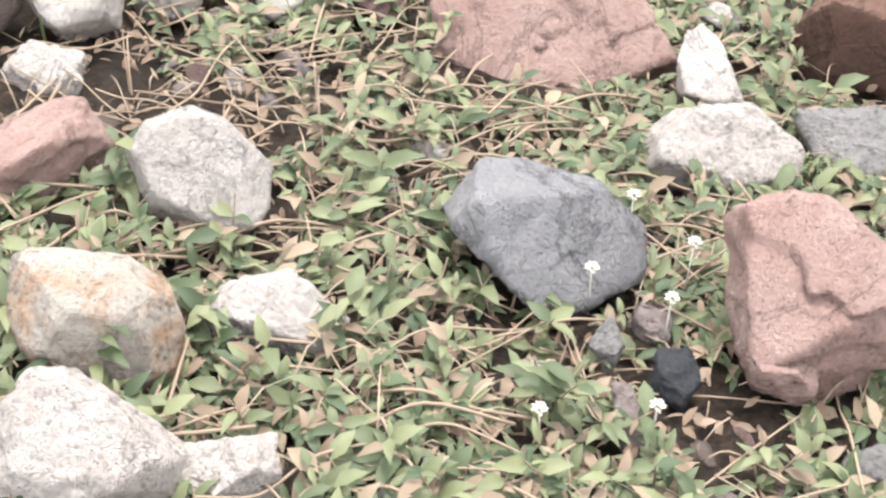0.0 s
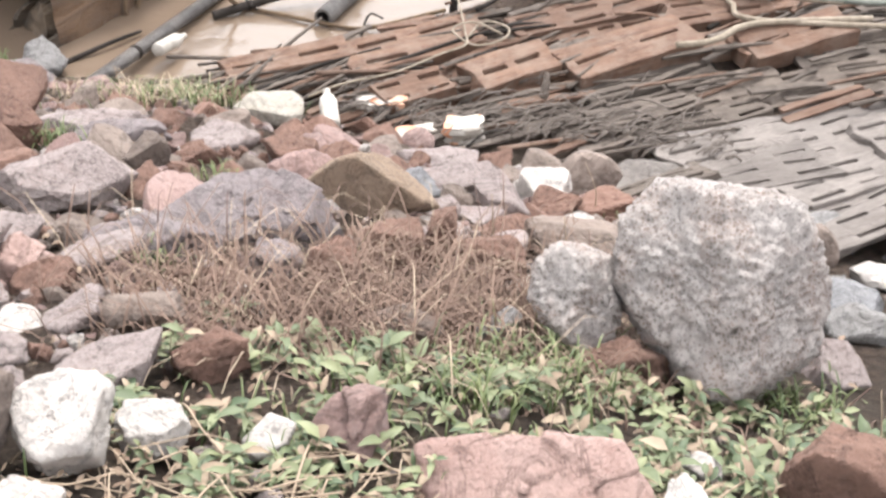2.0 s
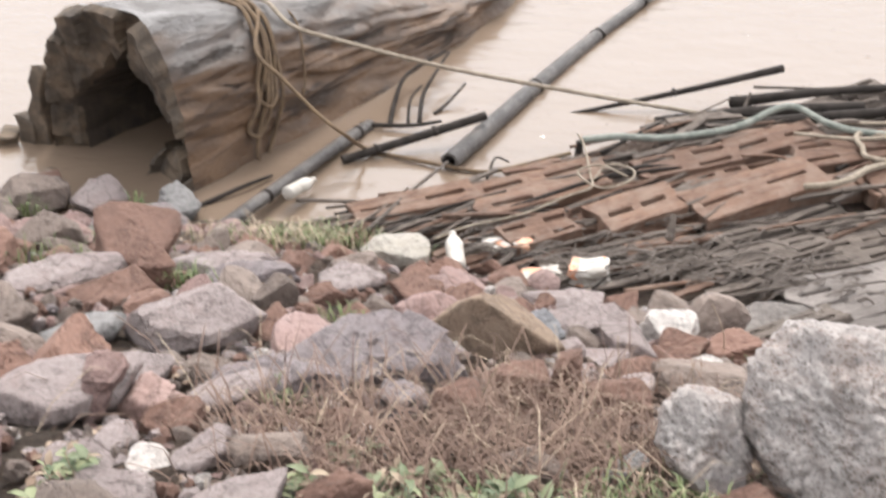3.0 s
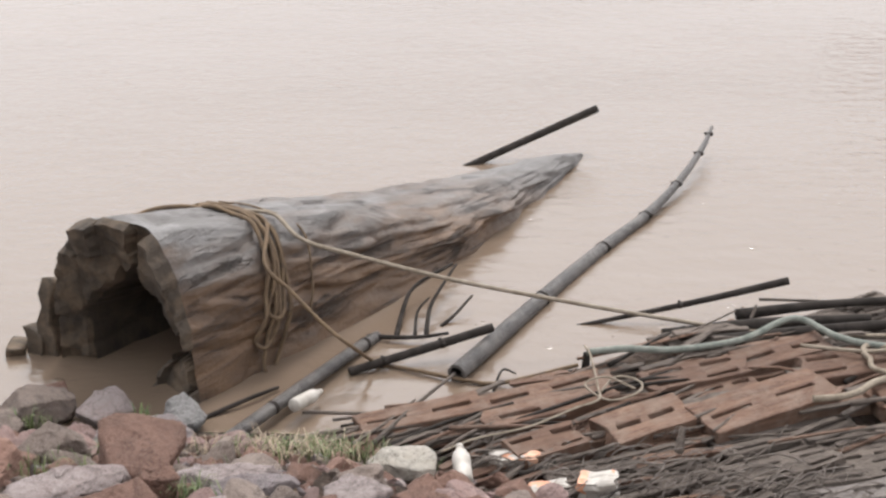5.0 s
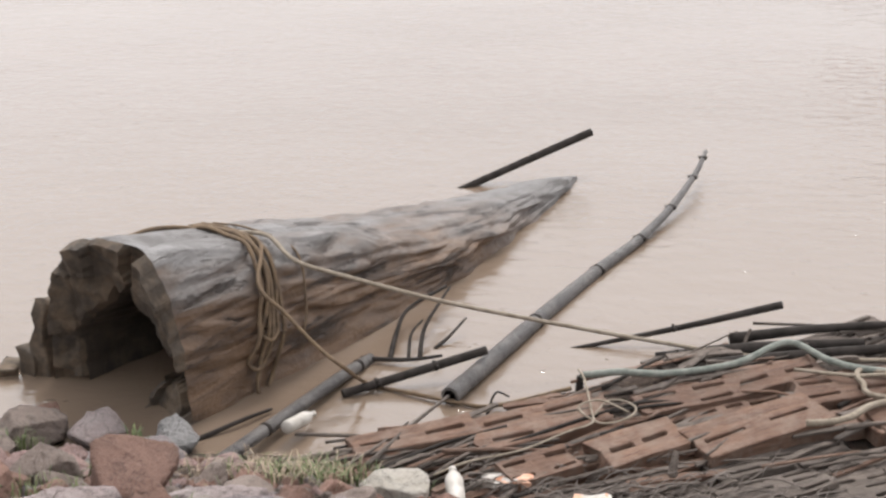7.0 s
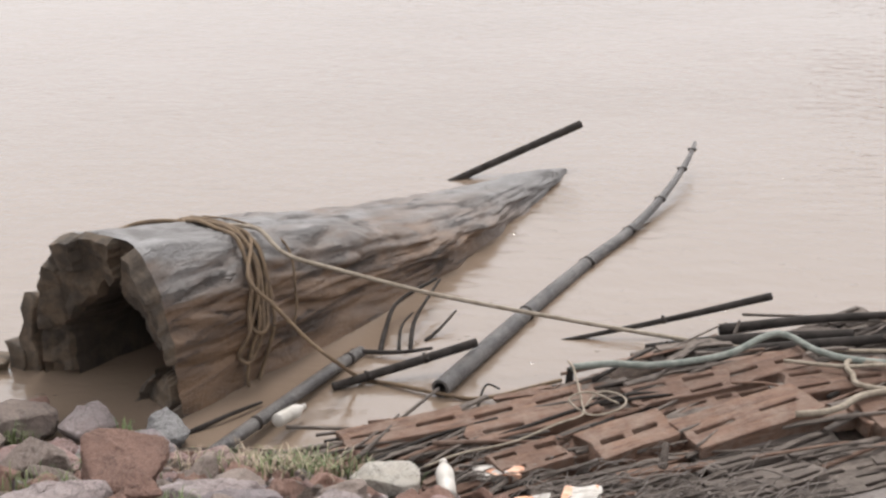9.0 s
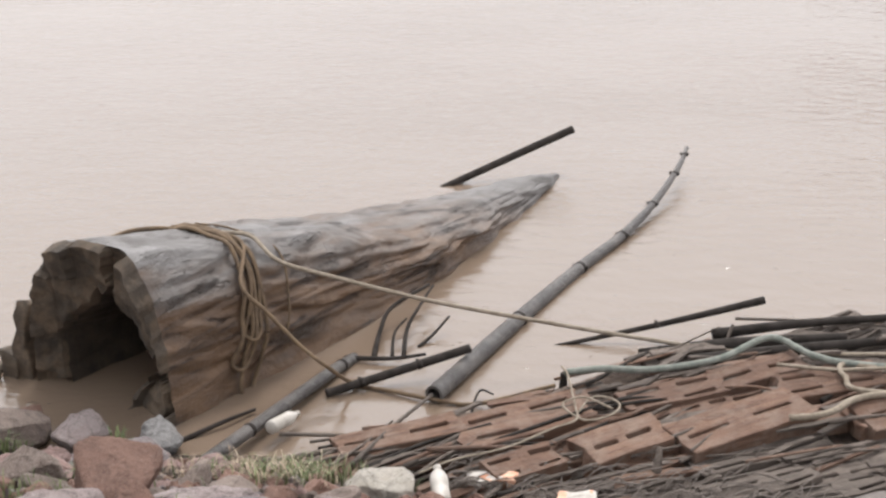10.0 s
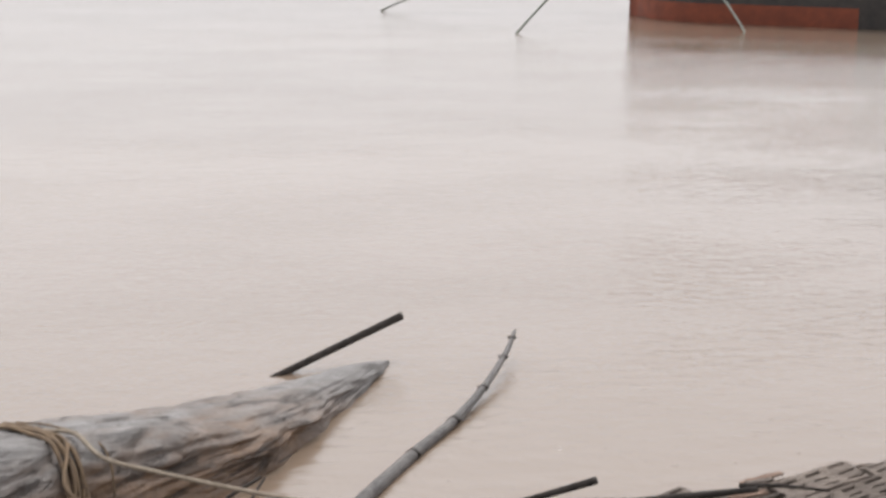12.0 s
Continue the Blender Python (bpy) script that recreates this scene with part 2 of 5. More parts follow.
def tube_data(line, radius, sides=8, cap=True, base=0):
    """Vertices and faces of a tube along line; radius: number or a function of 0..1."""
    verts, faces = [], []
    n = len(line)
    for i, p in enumerate(line):
        d = (line[min(i + 1, n - 1)] - line[max(i - 1, 0)]).normalized()
        u = d.cross(Vector((0.13, 0.21, 1))).normalized()
        v = d.cross(u)
        r = radius(i / (n - 1)) if callable(radius) else radius
        for k in range(sides):
            a = 2 * math.pi * k / sides
            verts.append(p + (u * math.cos(a) + v * math.sin(a)) * r)
    for i in range(n - 1):
        for k in range(sides):
            k2 = (k + 1) % sides
            faces.append((base + i * sides + k, base + i * sides + k2, base + (i + 1) * sides + k2, base + (i + 1) * sides + k))
    if cap:
        faces.append(tuple(base + k for k in range(sides))[::-1])
        faces.append(tuple(base + (n - 1) * sides + k for k in range(sides)))
    return verts, faces


def lie(x, pairs):
    return float(np.interp(x, [p[0] for p in pairs], [p[1] for p in pairs]))


# ================= the bank, the mud flat and the river =================
SHORE = ((-6, 6.1), (-0.5, 5.85), (0, 5.6), (0.5, 5.35), (1, 5.15), (2, 4.65), (3, 4.2), (6, 3.2))
FLAT_END = ((-6, 6.1), (-0.45, 5.95), (0.6, 6.5), (1.18, 7.0), (2.45, 7.45), (6, 8.6))


def bank_height(x, y):
    s = lie(x, SHORE) - y
    if s > 0:
        return float(np.interp(s, [0, 1.0, 5.2, 8, 40], [0.03, 0.42, 1.85, 2.0, 2.4]))
    over = y - max(lie(x, FLAT_END), lie(x, SHORE))
    return 0.035 if over < 0 else max(0.035 - over * 0.5, -1.5)


def build_ground():
    xs = np.unique(np.concatenate([[-900, -300, -100, -40, -15, -7], np.arange(-3.2, 3.6, 0.04), [5, 8, 15, 40, 100, 300, 900]]))
    ys = np.unique(np.concatenate([[-900, -300, -100, -30, -10, -4, -2, -1], np.arange(0, 8.6, 0.04), [10, 14, 30, 100, 300, 900]]))
    verts = []
    for y in ys:
        for x in xs:
            z = bank_height(x, y)
            if -3.3 < x < 3.7 and -0.1 < y < 8.7:
                z += 0.05 * noise.noise((x * 2.2, y * 2.2, 0)) * (1 if z > 0.1 else 0.25) + 0.012 * noise.noise((x * 11, y * 11, 3))
            verts.append((x, y, z))
    w = len(xs)
    faces = [(j * w + i, j * w + i + 1, (j + 1) * w + i + 1, (j + 1) * w + i) for j in range(len(ys) - 1) for i in range(w - 1)]
    tagged(link_mesh("ground", verts, faces, SOIL), "brown soil river bank with silt and litter", "ground", kind="structure")


build_ground()
wb = bmesh.new()
bmesh.ops.create_grid(wb, x_segments=2, y_segments=2, size=900)
wme = bpy.data.meshes.new("water")
wb.to_mesh(wme)
wb.free()
wme.materials.append(WATER)
tagged(new("water", wme), "calm muddy tan river water under rain", "river", kind="structure")

# ================= stones of the bank =================
STONE_WORDS = {
    "slate": "blue-grey slate block with a split face", "pink": "pink sandstone slab with rough cleaved top",
    "speckled": "pale speckled granite stone among weeds", "white": "white quartz stone on the bank",
    "brown": "dark brown sandstone stone with shaded face", "grey": "grey granite stone on the bank",
    "redbrown": "red-brown sandstone block with paler top", "ochre": "white stone with orange rust stains",
    "coal": "small black slate stone among weeds", "greybrown": "grey-brown rough stone on the bank",
    "greypink": "grey and pink granite stone", "purple": "purple-grey smooth stone on the bank",
    "tan": "tan stone with brown broken face", "cream": "cream rounded stone by the shore",
    "boulder": "large weathered granite boulder with rough surface", "mud": "silt-covered flat stone by the mud",
}
FEET = []
_ico = {}


def ico(level):
    if level not in _ico:
        bm = bmesh.new()
        bmesh.ops.create_icosphere(bm, subdivisions=level, radius=1)
        _ico[level] = (np.array([v.co[:] for v in bm.verts]), [tuple(v.index for v in f.verts) for f in bm.faces])
        bm.free()
    return _ico[level]


# main breaks of the stones that show them plainly: (bearing, rise, distance) of each flat face
CUTS = {
    0: ((-55, 48, 0.075), (70, 66, 0.10), (-150, -34, 0.075), (-115, -38, 0.115)),
    1: ((-100, 64, 0.060), (-72, -12, 0.15), (-140, 10, 0.20), (80, 60, 0.12)),
    2: ((-110, 66, 0.075), (-78, 10, 0.10), (178, 8, 0.12), (-100, 40, 0.115)),
    8: ((130, 62, 0.045), (-52, 6, 0.065), (-20, 50, 0.085)),
    9: ((-80, 58, 0.06), (-110, 5, 0.09), (-20, 30, 0.09)),
    10: ((-85, 24, 0.085), (90, 74, 0.08), (-30, 20, 0.11), (-150, 60, 0.10)),
    24: ((-140, 40, 0.05), (-30, 25, 0.05), (80, 60, 0.07)),
    29: ((-100, 68, 0.055), (-80, 5, 0.13), (-20, 30, 0.19)),
    31: ((20, 55, 0.085), (-100, 12, 0.075), (110, 50, 0.12)),
    36: ((75, 62, 0.24), (-48, 22, 0.225), (-142, 26, 0.215), (-95, 50, 0.26), (10, 10, 0.25)),
    37: ((-150, 30, 0.10), (-60, 20, 0.10), (60, 60, 0.13)),
}


def stone(kind, at, yaw, pitch, ridge, seed, facets):
    """A broken stone. facets: the flat sides round its axis, as (angle, distance); ridge: where its top and its front meet."""
    rnd = random.Random(seed * 7 + 1)
    wide = max(d for a, d in facets)
    thick = min(sum(d for a, d in facets) / len(facets), 0.4)
    a, b = radians(yaw), radians(pitch)
    fwd = Vector((-math.sin(a) * math.cos(b), math.cos(a) * math.cos(b), -math.sin(b)))
    right = fwd.cross(Vector((0, 0, 1))).normalized()
    up = right.cross(fwd)
    facets = [(g, d * (1.06 if at[1] < 2.4 else 1.12)) for g, d in facets]
    planes = []
    for ang, d in facets:
        n2 = right * math.cos(radians(ang)) + up * math.sin(radians(ang))
        for lean in (rnd.uniform(12, 30), -rnd.uniform(6, 22)):
            planes.append((n2 * math.cos(radians(lean)) + fwd * math.sin(radians(lean)), d * math.cos(radians(lean))))
    # top and front faces meet in the ridge
    top = (Vector((rnd.uniform(-.32, .32), rnd.uniform(-.42, .05), 1))).normalized()
    front = (-Vector((fwd.x, fwd.y, 0)).normalized() + Vector((rnd.uniform(-.5, .5), 0, rnd.uniform(.0, .4)))).normalized()
    high = max((d * math.sin(radians(g)) for g, d in facets), default=wide)
    reach = max(0.03, (high - ridge) / max(0.3, math.sin(b + 0.15)) * math.cos(b))
    edge = up * ridge - fwd * min(reach, thick * 1.1)
    if seed in CUTS:
        for az, el, d in CUTS[seed]:
            n = Vector((math.cos(radians(az)) * math.cos(radians(el)), math.sin(radians(az)) * math.cos(radians(el)), math.sin(radians(el))))
            planes.append((n, d))
    else:
        planes.append((top, max(0.02, top.dot(edge))))
        planes.append((front, max(0.02, front.dot(edge))))
    planes.append((fwd, thick * 1.1))
    planes.append((Vector((0, 0, -1)), max(0.05, at[2] - bank_height(at[0], at[1]) + 0.06) if kind != "boulder" else 0.5))
    for k in range(0 if seed in CUTS else 2):
        n = Vector((rnd.gauss(0, 1), rnd.gauss(0, 1) - 0.5, rnd.gauss(0, 1) + 0.4)).normalized()
        sup = min(max(0.3, wide) , thick) * rnd.uniform(0.85, 1.15)
        planes.append((n, sup))
    dirs, faces = ico(6 if wide > 0.2 else 5 if wide > 0.07 else 4)
    N = np.array([p[0][:] for p in planes])
    D = np.array([p[1] for p in planes])
    dots = dirs @ N.T
    inv = np.where(dots > 1e-4, dots / D, 0)
    r = 1.0 / inv.max(1)
    # chips: small flat breaks just inside the hull
    hull = dirs * r[:, None]
    chip_n, chip_d = [], []
    for k in range(2 if seed in CUTS else 4):
        n = np.array([rnd.gauss(0, 1), rnd.gauss(0, 1) - 0.4, rnd.gauss(0, 1) + 0.3])
        n /= np.linalg.norm(n)
        chip_n.append(n)
        chip_d.append((hull @ n).max() * rnd.uniform(0.74, 0.92))
    N, D = np.vstack([N, chip_n]), np.concatenate([D, chip_d])
    dots = dirs @ N.T
    inv = np.where(dots > 1e-4, dots / D, 0)
    r = 1.0 / np.power(np.power(inv, 150).sum(1), 1 / 150)
    verts = []
    size = min(wide, 0.3)
    bedded = {"slate": 9, "pink": 14, "redbrown": 16, "purple": 12}.get(kind, 0)
    bed = Vector((rnd.uniform(-.5, .5), rnd.uniform(-.6, .1), 1)).normalized()
    coarse = 0.022 if kind == "boulder" else 0.0065 if kind in ("speckled", "white", "ochre") else 0.006
    for v, rr in zip(dirs, r):
        q = Vector(v)
        p = q * rr
        s = Vector((p.x + seed * 3.1, p.y, p.z))
        warp = s + Vector((noise.noise(s * 14), noise.noise(s * 14 + Vector((9, 0, 0))), noise.noise(s * 14 + Vector((0, 9, 0))))) * 0.02
        dist, cell = noise.voronoi(Vector((warp.x, warp.y, warp.z * 1.6)) * (2.6 / size) if size > 0.08 else warp * 40)
        step = noise.cell(cell[0] * 7.3) - 0.5
        w = step * 0.022 * size - max(0.0, 0.10 - (dist[1] - dist[0])) * 0.08 * size
        w += noise.noise(s * (3 / size)) * 0.014 * size - abs(noise.noise(Vector((s.x * 22, s.y * 22, s.z * 48)))) * coarse + noise.noise(s * 75) * coarse * 0.5
        if seed in CUTS and kind != "boulder":
            w *= 0.5
        if bedded:
            layer = p.dot(bed) * bedded + 0.9 * noise.noise(s * 7) + 0.25 * noise.noise(s * 25)
            w -= (0.007 if kind == "slate" else 0.016) * (layer - math.floor(layer)) ** 2
        verts.append(p + q * w)
    ob = link_mesh("stone", verts, faces, STONE[kind])
    ob.location = at
    FEET.append((at[0], at[1], wide * 0.85))
    return tagged(ob, STONE_WORDS[kind], "stone", "stones of the bank")


stone('slate', (0.30, 1.38, 1.56), -12, 53, -0.034, 0, ((-156, 0.198), (-90, 0.138), (-57, 0.130), (-12, 0.176), (43, 0.160), (74, 0.118), (103, 0.141), (150, 0.150)))
stone('pink', (0.44, 2.12, 1.24), -12, 45, -0.063, 1, ((-171, 0.256), (-112, 0.147), (-84, 0.130), (-73, 0.159), (-5, 0.264), (38, 0.197), (89, 0.124), (103, 0.145), (131, 0.212)))
stone('pink', (0.68, 1.19, 1.64), -30, 52, -0.015, 2, ((-148, 0.125), (-145, 0.124), (-86, 0.154), (-56, 0.166), (25, 0.143), (64, 0.148), (106, 0.150), (125, 0.158)))
stone('speckled', (0.68, 1.74, 1.32), -21, 48, -0.072, 3, ((-113, 0.131), (-85, 0.095), (-63, 0.083), (14, 0.165), (63, 0.119), (106, 0.092), (137, 0.103), (170, 0.124)))
stone('white', (0.72, 1.97, 1.30), -20, 45, -0.052, 4, ((-163, 0.058), (-160, 0.059), (-96, 0.083), (-36, 0.096), (34, 0.049), (62, 0.071), (151, 0.081)))
stone('white', (0.85, 2.30, 1.11), -20, 43, -0.020, 5, ((-117, 0.029), (-44, 0.051), (27, 0.043), (80, 0.036), (148, 0.051)))
stone('brown', (1.06, 2.14, 1.21), -26, 42, 0.064, 6, ((-166, 0.133), (-79, 0.126), (14, 0.141), (89, 0.134), (148, 0.088), (156, 0.090)))
stone('grey', (0.99, 1.76, 1.29), -29, 46, -0.065, 7, ((-136, 0.093), (-70, 0.089), (21, 0.112), (65, 0.083), (113, 0.087)))
stone('pink', (-0.48, 1.58, 1.60), 17, 48, 0.003, 8, ((-107, 0.102), (-86, 0.117), (-27, 0.135), (12, 0.100), (64, 0.110), (98, 0.094), (117, 0.100), (173, 0.136)))
stone('white', (-0.23, 1.50, 1.62), 9, 50, -0.062, 9, ((-168, 0.090), (-129, 0.088), (-87, 0.117), (-14, 0.111), (34, 0.089), (62, 0.094), (99, 0.101), (136, 0.111)))
stone('ochre', (-0.35, 1.15, 1.74), 17, 54, -0.047, 10, ((-168, 0.100), (-127, 0.087), (-80, 0.119), (-26, 0.118), (3, 0.108), (38, 0.093), (66, 0.087), (107, 0.132), (166, 0.113)))
stone('white', (-0.13, 1.21, 1.62), 7, 56, -0.009, 11, ((-172, 0.110), (-131, 0.080), (-95, 0.075), (-24, 0.130), (43, 0.082), (87, 0.072), (130, 0.100)))
stone('speckled', (-0.35, 0.92, 1.80), 21, 58, -0.069, 12, ((-170, 0.123), (-103, 0.092), (-37, 0.136), (28, 0.088), (39, 0.079), (79, 0.100), (119, 0.100), (149, 0.113)))
stone('white', (0.04, 0.88, 1.70), -3, 63, -0.016, 14, ((-157, 0.031), (-83, 0.026), (-1, 0.030), (57, 0.028), (137, 0.021)))
stone('coal', (0.46, 1.09, 1.59), -23, 57, -0.022, 15, ((-179, 0.035), (-144, 0.035), (-101, 0.043), (-18, 0.035), (32, 0.038), (111, 0.048)))
stone('grey', (0.37, 1.15, 1.60), -18, 56, -0.010, 17, ((-142, 0.024), (-16, 0.025), (29, 0.024), (155, 0.026)))
stone('white', (0.15, 1.73, 1.37), -5, 49, -0.017, 18, ((-145, 0.051), (-85, 0.026), (-32, 0.046), (65, 0.033), (114, 0.026)))
stone('white', (-0.50, 2.13, 1.45), 13, 42, -0.055, 19, ((-136, 0.096), (-88, 0.105), (-16, 0.092), (35, 0.114), (81, 0.094), (108, 0.110), (177, 0.091)))
stone('white', (-0.34, 2.22, 1.34), 9, 43, -0.026, 20, ((-163, 0.070), (-94, 0.063), (-21, 0.077), (26, 0.068), (83, 0.064), (160, 0.076)))
stone('white', (-0.51, 1.87, 1.46), 15, 45, -0.020, 22, ((-169, 0.044), (-104, 0.037), (-29, 0.046), (33, 0.036), (96, 0.035), (136, 0.036)))
stone('greybrown', (-0.69, 2.12, 1.48), 18, 41, -0.008, 23, ((-106, 0.133), (-50, 0.104), (-17, 0.096), (44, 0.114), (76, 0.128), (166, 0.104)))
stone('redbrown', (0.07, 2.28, 1.30), -2, 43, -0.013, 24, ((-126, 0.075), (-60, 0.099), (6, 0.080), (52, 0.088), (129, 0.069), (141, 0.067)))
stone('brown', (-0.25, 2.60, 1.20), 6, 40, 0.019, 25, ((-174, 0.082), (-128, 0.062), (-64, 0.062), (7, 0.081), (64, 0.067), (114, 0.056)))
stone('greypink', (-0.59, 2.83, 1.16), 12, 38, -0.021, 27, ((-114, 0.071), (-77, 0.049), (-12, 0.076), (70, 0.074), (124, 0.040), (164, 0.069)))
stone('purple', (-0.20, 3.67, 0.87), 3, 35, -0.079, 29, ((-152, 0.229), (-100, 0.121), (-42, 0.215), (24, 0.200), (59, 0.148), (94, 0.130), (128, 0.162)))
stone('purple', (-0.13, 3.33, 0.94), 2, 36, 0.002, 30, ((-168, 0.086), (-85, 0.073), (-23, 0.078), (40, 0.076), (109, 0.070), (148, 0.063)))
stone('tan', (0.17, 4.15, 0.64), -2, 34, 0.026, 31, ((-148, 0.188), (-111, 0.144), (-78, 0.112), (-77, 0.113), (15, 0.193), (44, 0.149), (103, 0.134), (128, 0.139)))
stone('brown', (0.37, 3.68, 0.77), -6, 35, 0.043, 32, ((-164, 0.055), (-69, 0.083), (0, 0.048), (107, 0.086), (165, 0.042)))
stone('white', (0.85, 4.62, 0.32), -10, 33, -0.027, 33, ((-125, 0.086), (-92, 0.075), (-40, 0.080), (35, 0.107), (99, 0.076), (159, 0.097)))
stone('greypink', (0.63, 4.31, 0.51), -8, 34, -0.030, 34, ((-154, 0.066), (-74, 0.099), (36, 0.054), (87, 0.084), (162, 0.098)))
stone('white', (0.90, 4.22, 0.43), -12, 34, -0.027, 35, ((-147, 0.076), (-84, 0.047), (-20, 0.072), (66, 0.055), (116, 0.044)))
stone('boulder', (1.06, 3.00, 1.11), -20, 36, 0.026, 36, ((-174, 0.273), (-134, 0.247), (-128, 0.251), (-83, 0.305), (-33, 0.281), (-5, 0.260), (23, 0.249), (39, 0.253), (85, 0.293), (118, 0.298), (144, 0.286)))
stone('boulder', (0.67, 3.02, 1.04), -12, 37, 0.018, 37, ((-178, 0.115), (-141, 0.100), (-113, 0.128), (-14, 0.124), (16, 0.105), (68, 0.155), (136, 0.134)))
stone('mud', (1.36, 5.02, 0.10), -15, 32, -0.088, 38, ((-148, 0.190), (-68, 0.075), (-13, 0.170), (93, 0.100), (138, 0.122)))
stone('white', (1.98, 4.07, 0.30), -26, 34, -0.025, 39, ((-148, 0.086), (-82, 0.046), (15, 0.097), (90, 0.048), (126, 0.057)))
stone('grey', (1.67, 3.43, 0.59), -26, 36, -0.037, 40, ((-137, 0.098), (-77, 0.067), (4, 0.119), (83, 0.061), (128, 0.080)))
stone('grey', (1.77, 3.90, 0.40), -24, 35, -0.017, 41, ((-157, 0.037), (-68, 0.033), (18, 0.037), (118, 0.030)))
stone('brown', (-1.20, 4.96, 0.55), 14, 29, -0.112, 42, ((-116, 0.146), (-36, 0.132), (-12, 0.152), (75, 0.135), (116, 0.164), (180, 0.150)))
stone('brown', (-1.06, 4.55, 0.63), 13, 31, 0.009, 43, ((-97, 0.106), (-16, 0.073), (32, 0.070), (150, 0.066), (176, 0.069)))
stone('greypink', (-0.85, 3.89, 0.82), 12, 33, -0.045, 45, ((-157, 0.228), (-107, 0.116), (-83, 0.112), (-46, 0.179), (49, 0.176), (101, 0.091), (110, 0.098)))
stone('purple', (-0.79, 4.68, 0.51), 10, 31, -0.050, 46, ((-115, 0.095), (-101, 0.064), (-75, 0.094), (22, 0.213), (89, 0.061), (107, 0.086)))
stone('greybrown', (-0.58, 4.29, 0.68), 8, 32, 0.034, 47, ((-143, 0.071), (-78, 0.074), (-16, 0.068), (45, 0.070), (139, 0.060)))
stone('brown', (-0.43, 4.46, 0.56), 5, 32, 0.015, 48, ((-162, 0.090), (-93, 0.047), (-45, 0.078), (56, 0.051), (114, 0.052)))
stone('brown', (-0.08, 4.61, 0.49), 1, 32, -0.007, 50, ((-149, 0.086), (-106, 0.048), (12, 0.107), (71, 0.061), (106, 0.075)))
stone('cream', (-0.19, 5.39, 0.21), 2, 31, -0.018, 51, ((-129, 0.096), (-93, 0.076), (-17, 0.143), (46, 0.106), (89, 0.077), (131, 0.113)))
stone('greypink', (-1.05, 3.20, 1.06), 18, 35, -0.040, 52, ((-106, 0.114), (-81, 0.094), (-36, 0.161), (64, 0.133), (84, 0.098), (122, 0.133), (171, 0.196)))
stone('pink', (-0.80, 3.22, 1.03), 14, 36, -0.017, 53, ((-164, 0.092), (-87, 0.057), (-23, 0.088), (46, 0.063), (135, 0.062)))
stone('greypink', (-0.82, 2.92, 1.13), 16, 37, -0.028, 54, ((-175, 0.054), (-92, 0.057), (4, 0.049), (67, 0.057), (138, 0.048)))
stone('greybrown', (-1.66, 5.35, 0.32), 17, 29, -0.007, 57, ((-132, 0.102), (-88, 0.083), (13, 0.114), (55, 0.080), (128, 0.095)))
stone('greybrown', (-1.96, 6.12, 0.09), 18, 27, -0.001, 58, ((-132, 0.123), (-75, 0.110), (6, 0.168), (73, 0.114), (119, 0.115)))
stone('greybrown', (-2.05, 5.87, 0.13), 19, 28, -0.044, 59, ((-109, 0.079), (-28, 0.085), (22, 0.076), (93, 0.082), (171, 0.090)))
stone('greybrown', (-1.41, 3.95, 0.80), 20, 32, 0.003, 62, ((-84, 0.050), (-54, 0.051), (55, 0.078), (100, 0.060), (171, 0.094)))
stone('greypink', (-0.93, 2.82, 1.15), 18, 37, -0.026, 63, ((-101, 0.049), (-3, 0.053), (48, 0.037), (114, 0.052), (171, 0.054)))
stone('greypink', (-0.29, 4.11, 0.64), 4, 34, -0.044, 64, ((-129, 0.122), (-98, 0.055), (-83, 0.069), (47, 0.129), (85, 0.058), (107, 0.089)))
stone('slate', (0.35, 4.39, 0.48), -5, 33, -0.013, 65, ((-155, 0.061), (-123, 0.050), (-62, 0.069), (42, 0.055), (104, 0.067)))
stone('greypink', (0.54, 4.62, 0.36), -7, 33, -0.037, 66, ((-160, 0.137), (-108, 0.080), (-66, 0.060), (35, 0.141), (101, 0.057)))
stone('grey', (-0.53, 3.59, 0.86), 8, 35, -0.012, 67, ((-168, 0.045), (-90, 0.027), (5, 0.049), (85, 0.028)))
stone('greypink', (-0.56, 3.77, 0.79), 8, 34, -0.011, 68, ((-173, 0.037), (-92, 0.019), (19, 0.033), (88, 0.019)))
stone('greypink', (-0.64, 2.31, 1.36), 15, 40, -0.030, 71, ((-174, 0.037), (-40, 0.022), (57, 0.055), (140, 0.038)))
stone('pink', (0.61, 1.11, 1.62), -29, 55, -0.031, 72, ((-165, 0.057), (-137, 0.052), (-92, 0.063), (17, 0.059), (37, 0.052), (81, 0.064), (151, 0.074)))
stone('redbrown', (-0.90, 3.16, 1.12), 16, 35, -0.001, 73, ((-73, 0.075), (-35, 0.036), (13, 0.076), (85, 0.096), (171, 0.057)))
stone('greypink', (-0.61, 3.30, 0.99), 11, 36, -0.023, 74, ((-173, 0.129), (-87, 0.054), (-67, 0.055), (34, 0.122), (92, 0.058), (123, 0.073)))
stone('brown', (-0.32, 3.19, 0.97), 6, 37, 0.017, 76, ((-173, 0.093), (-90, 0.039), (27, 0.079), (91, 0.040)))
stone('brown', (0.04, 3.29, 0.94), -1, 37, 0.034, 77, ((-180, 0.073), (-110, 0.077), (-39, 0.065), (18, 0.070), (98, 0.079)))
stone('brown', (0.22, 3.57, 0.81), -4, 36, 0.037, 78, ((-172, 0.087), (-77, 0.078), (9, 0.087), (100, 0.080)))
stone('brown', (0.53, 3.55, 0.76), -8, 36, 0.020, 79, ((-171, 0.109), (-100, 0.081), (-46, 0.084), (47, 0.090), (104, 0.082)))
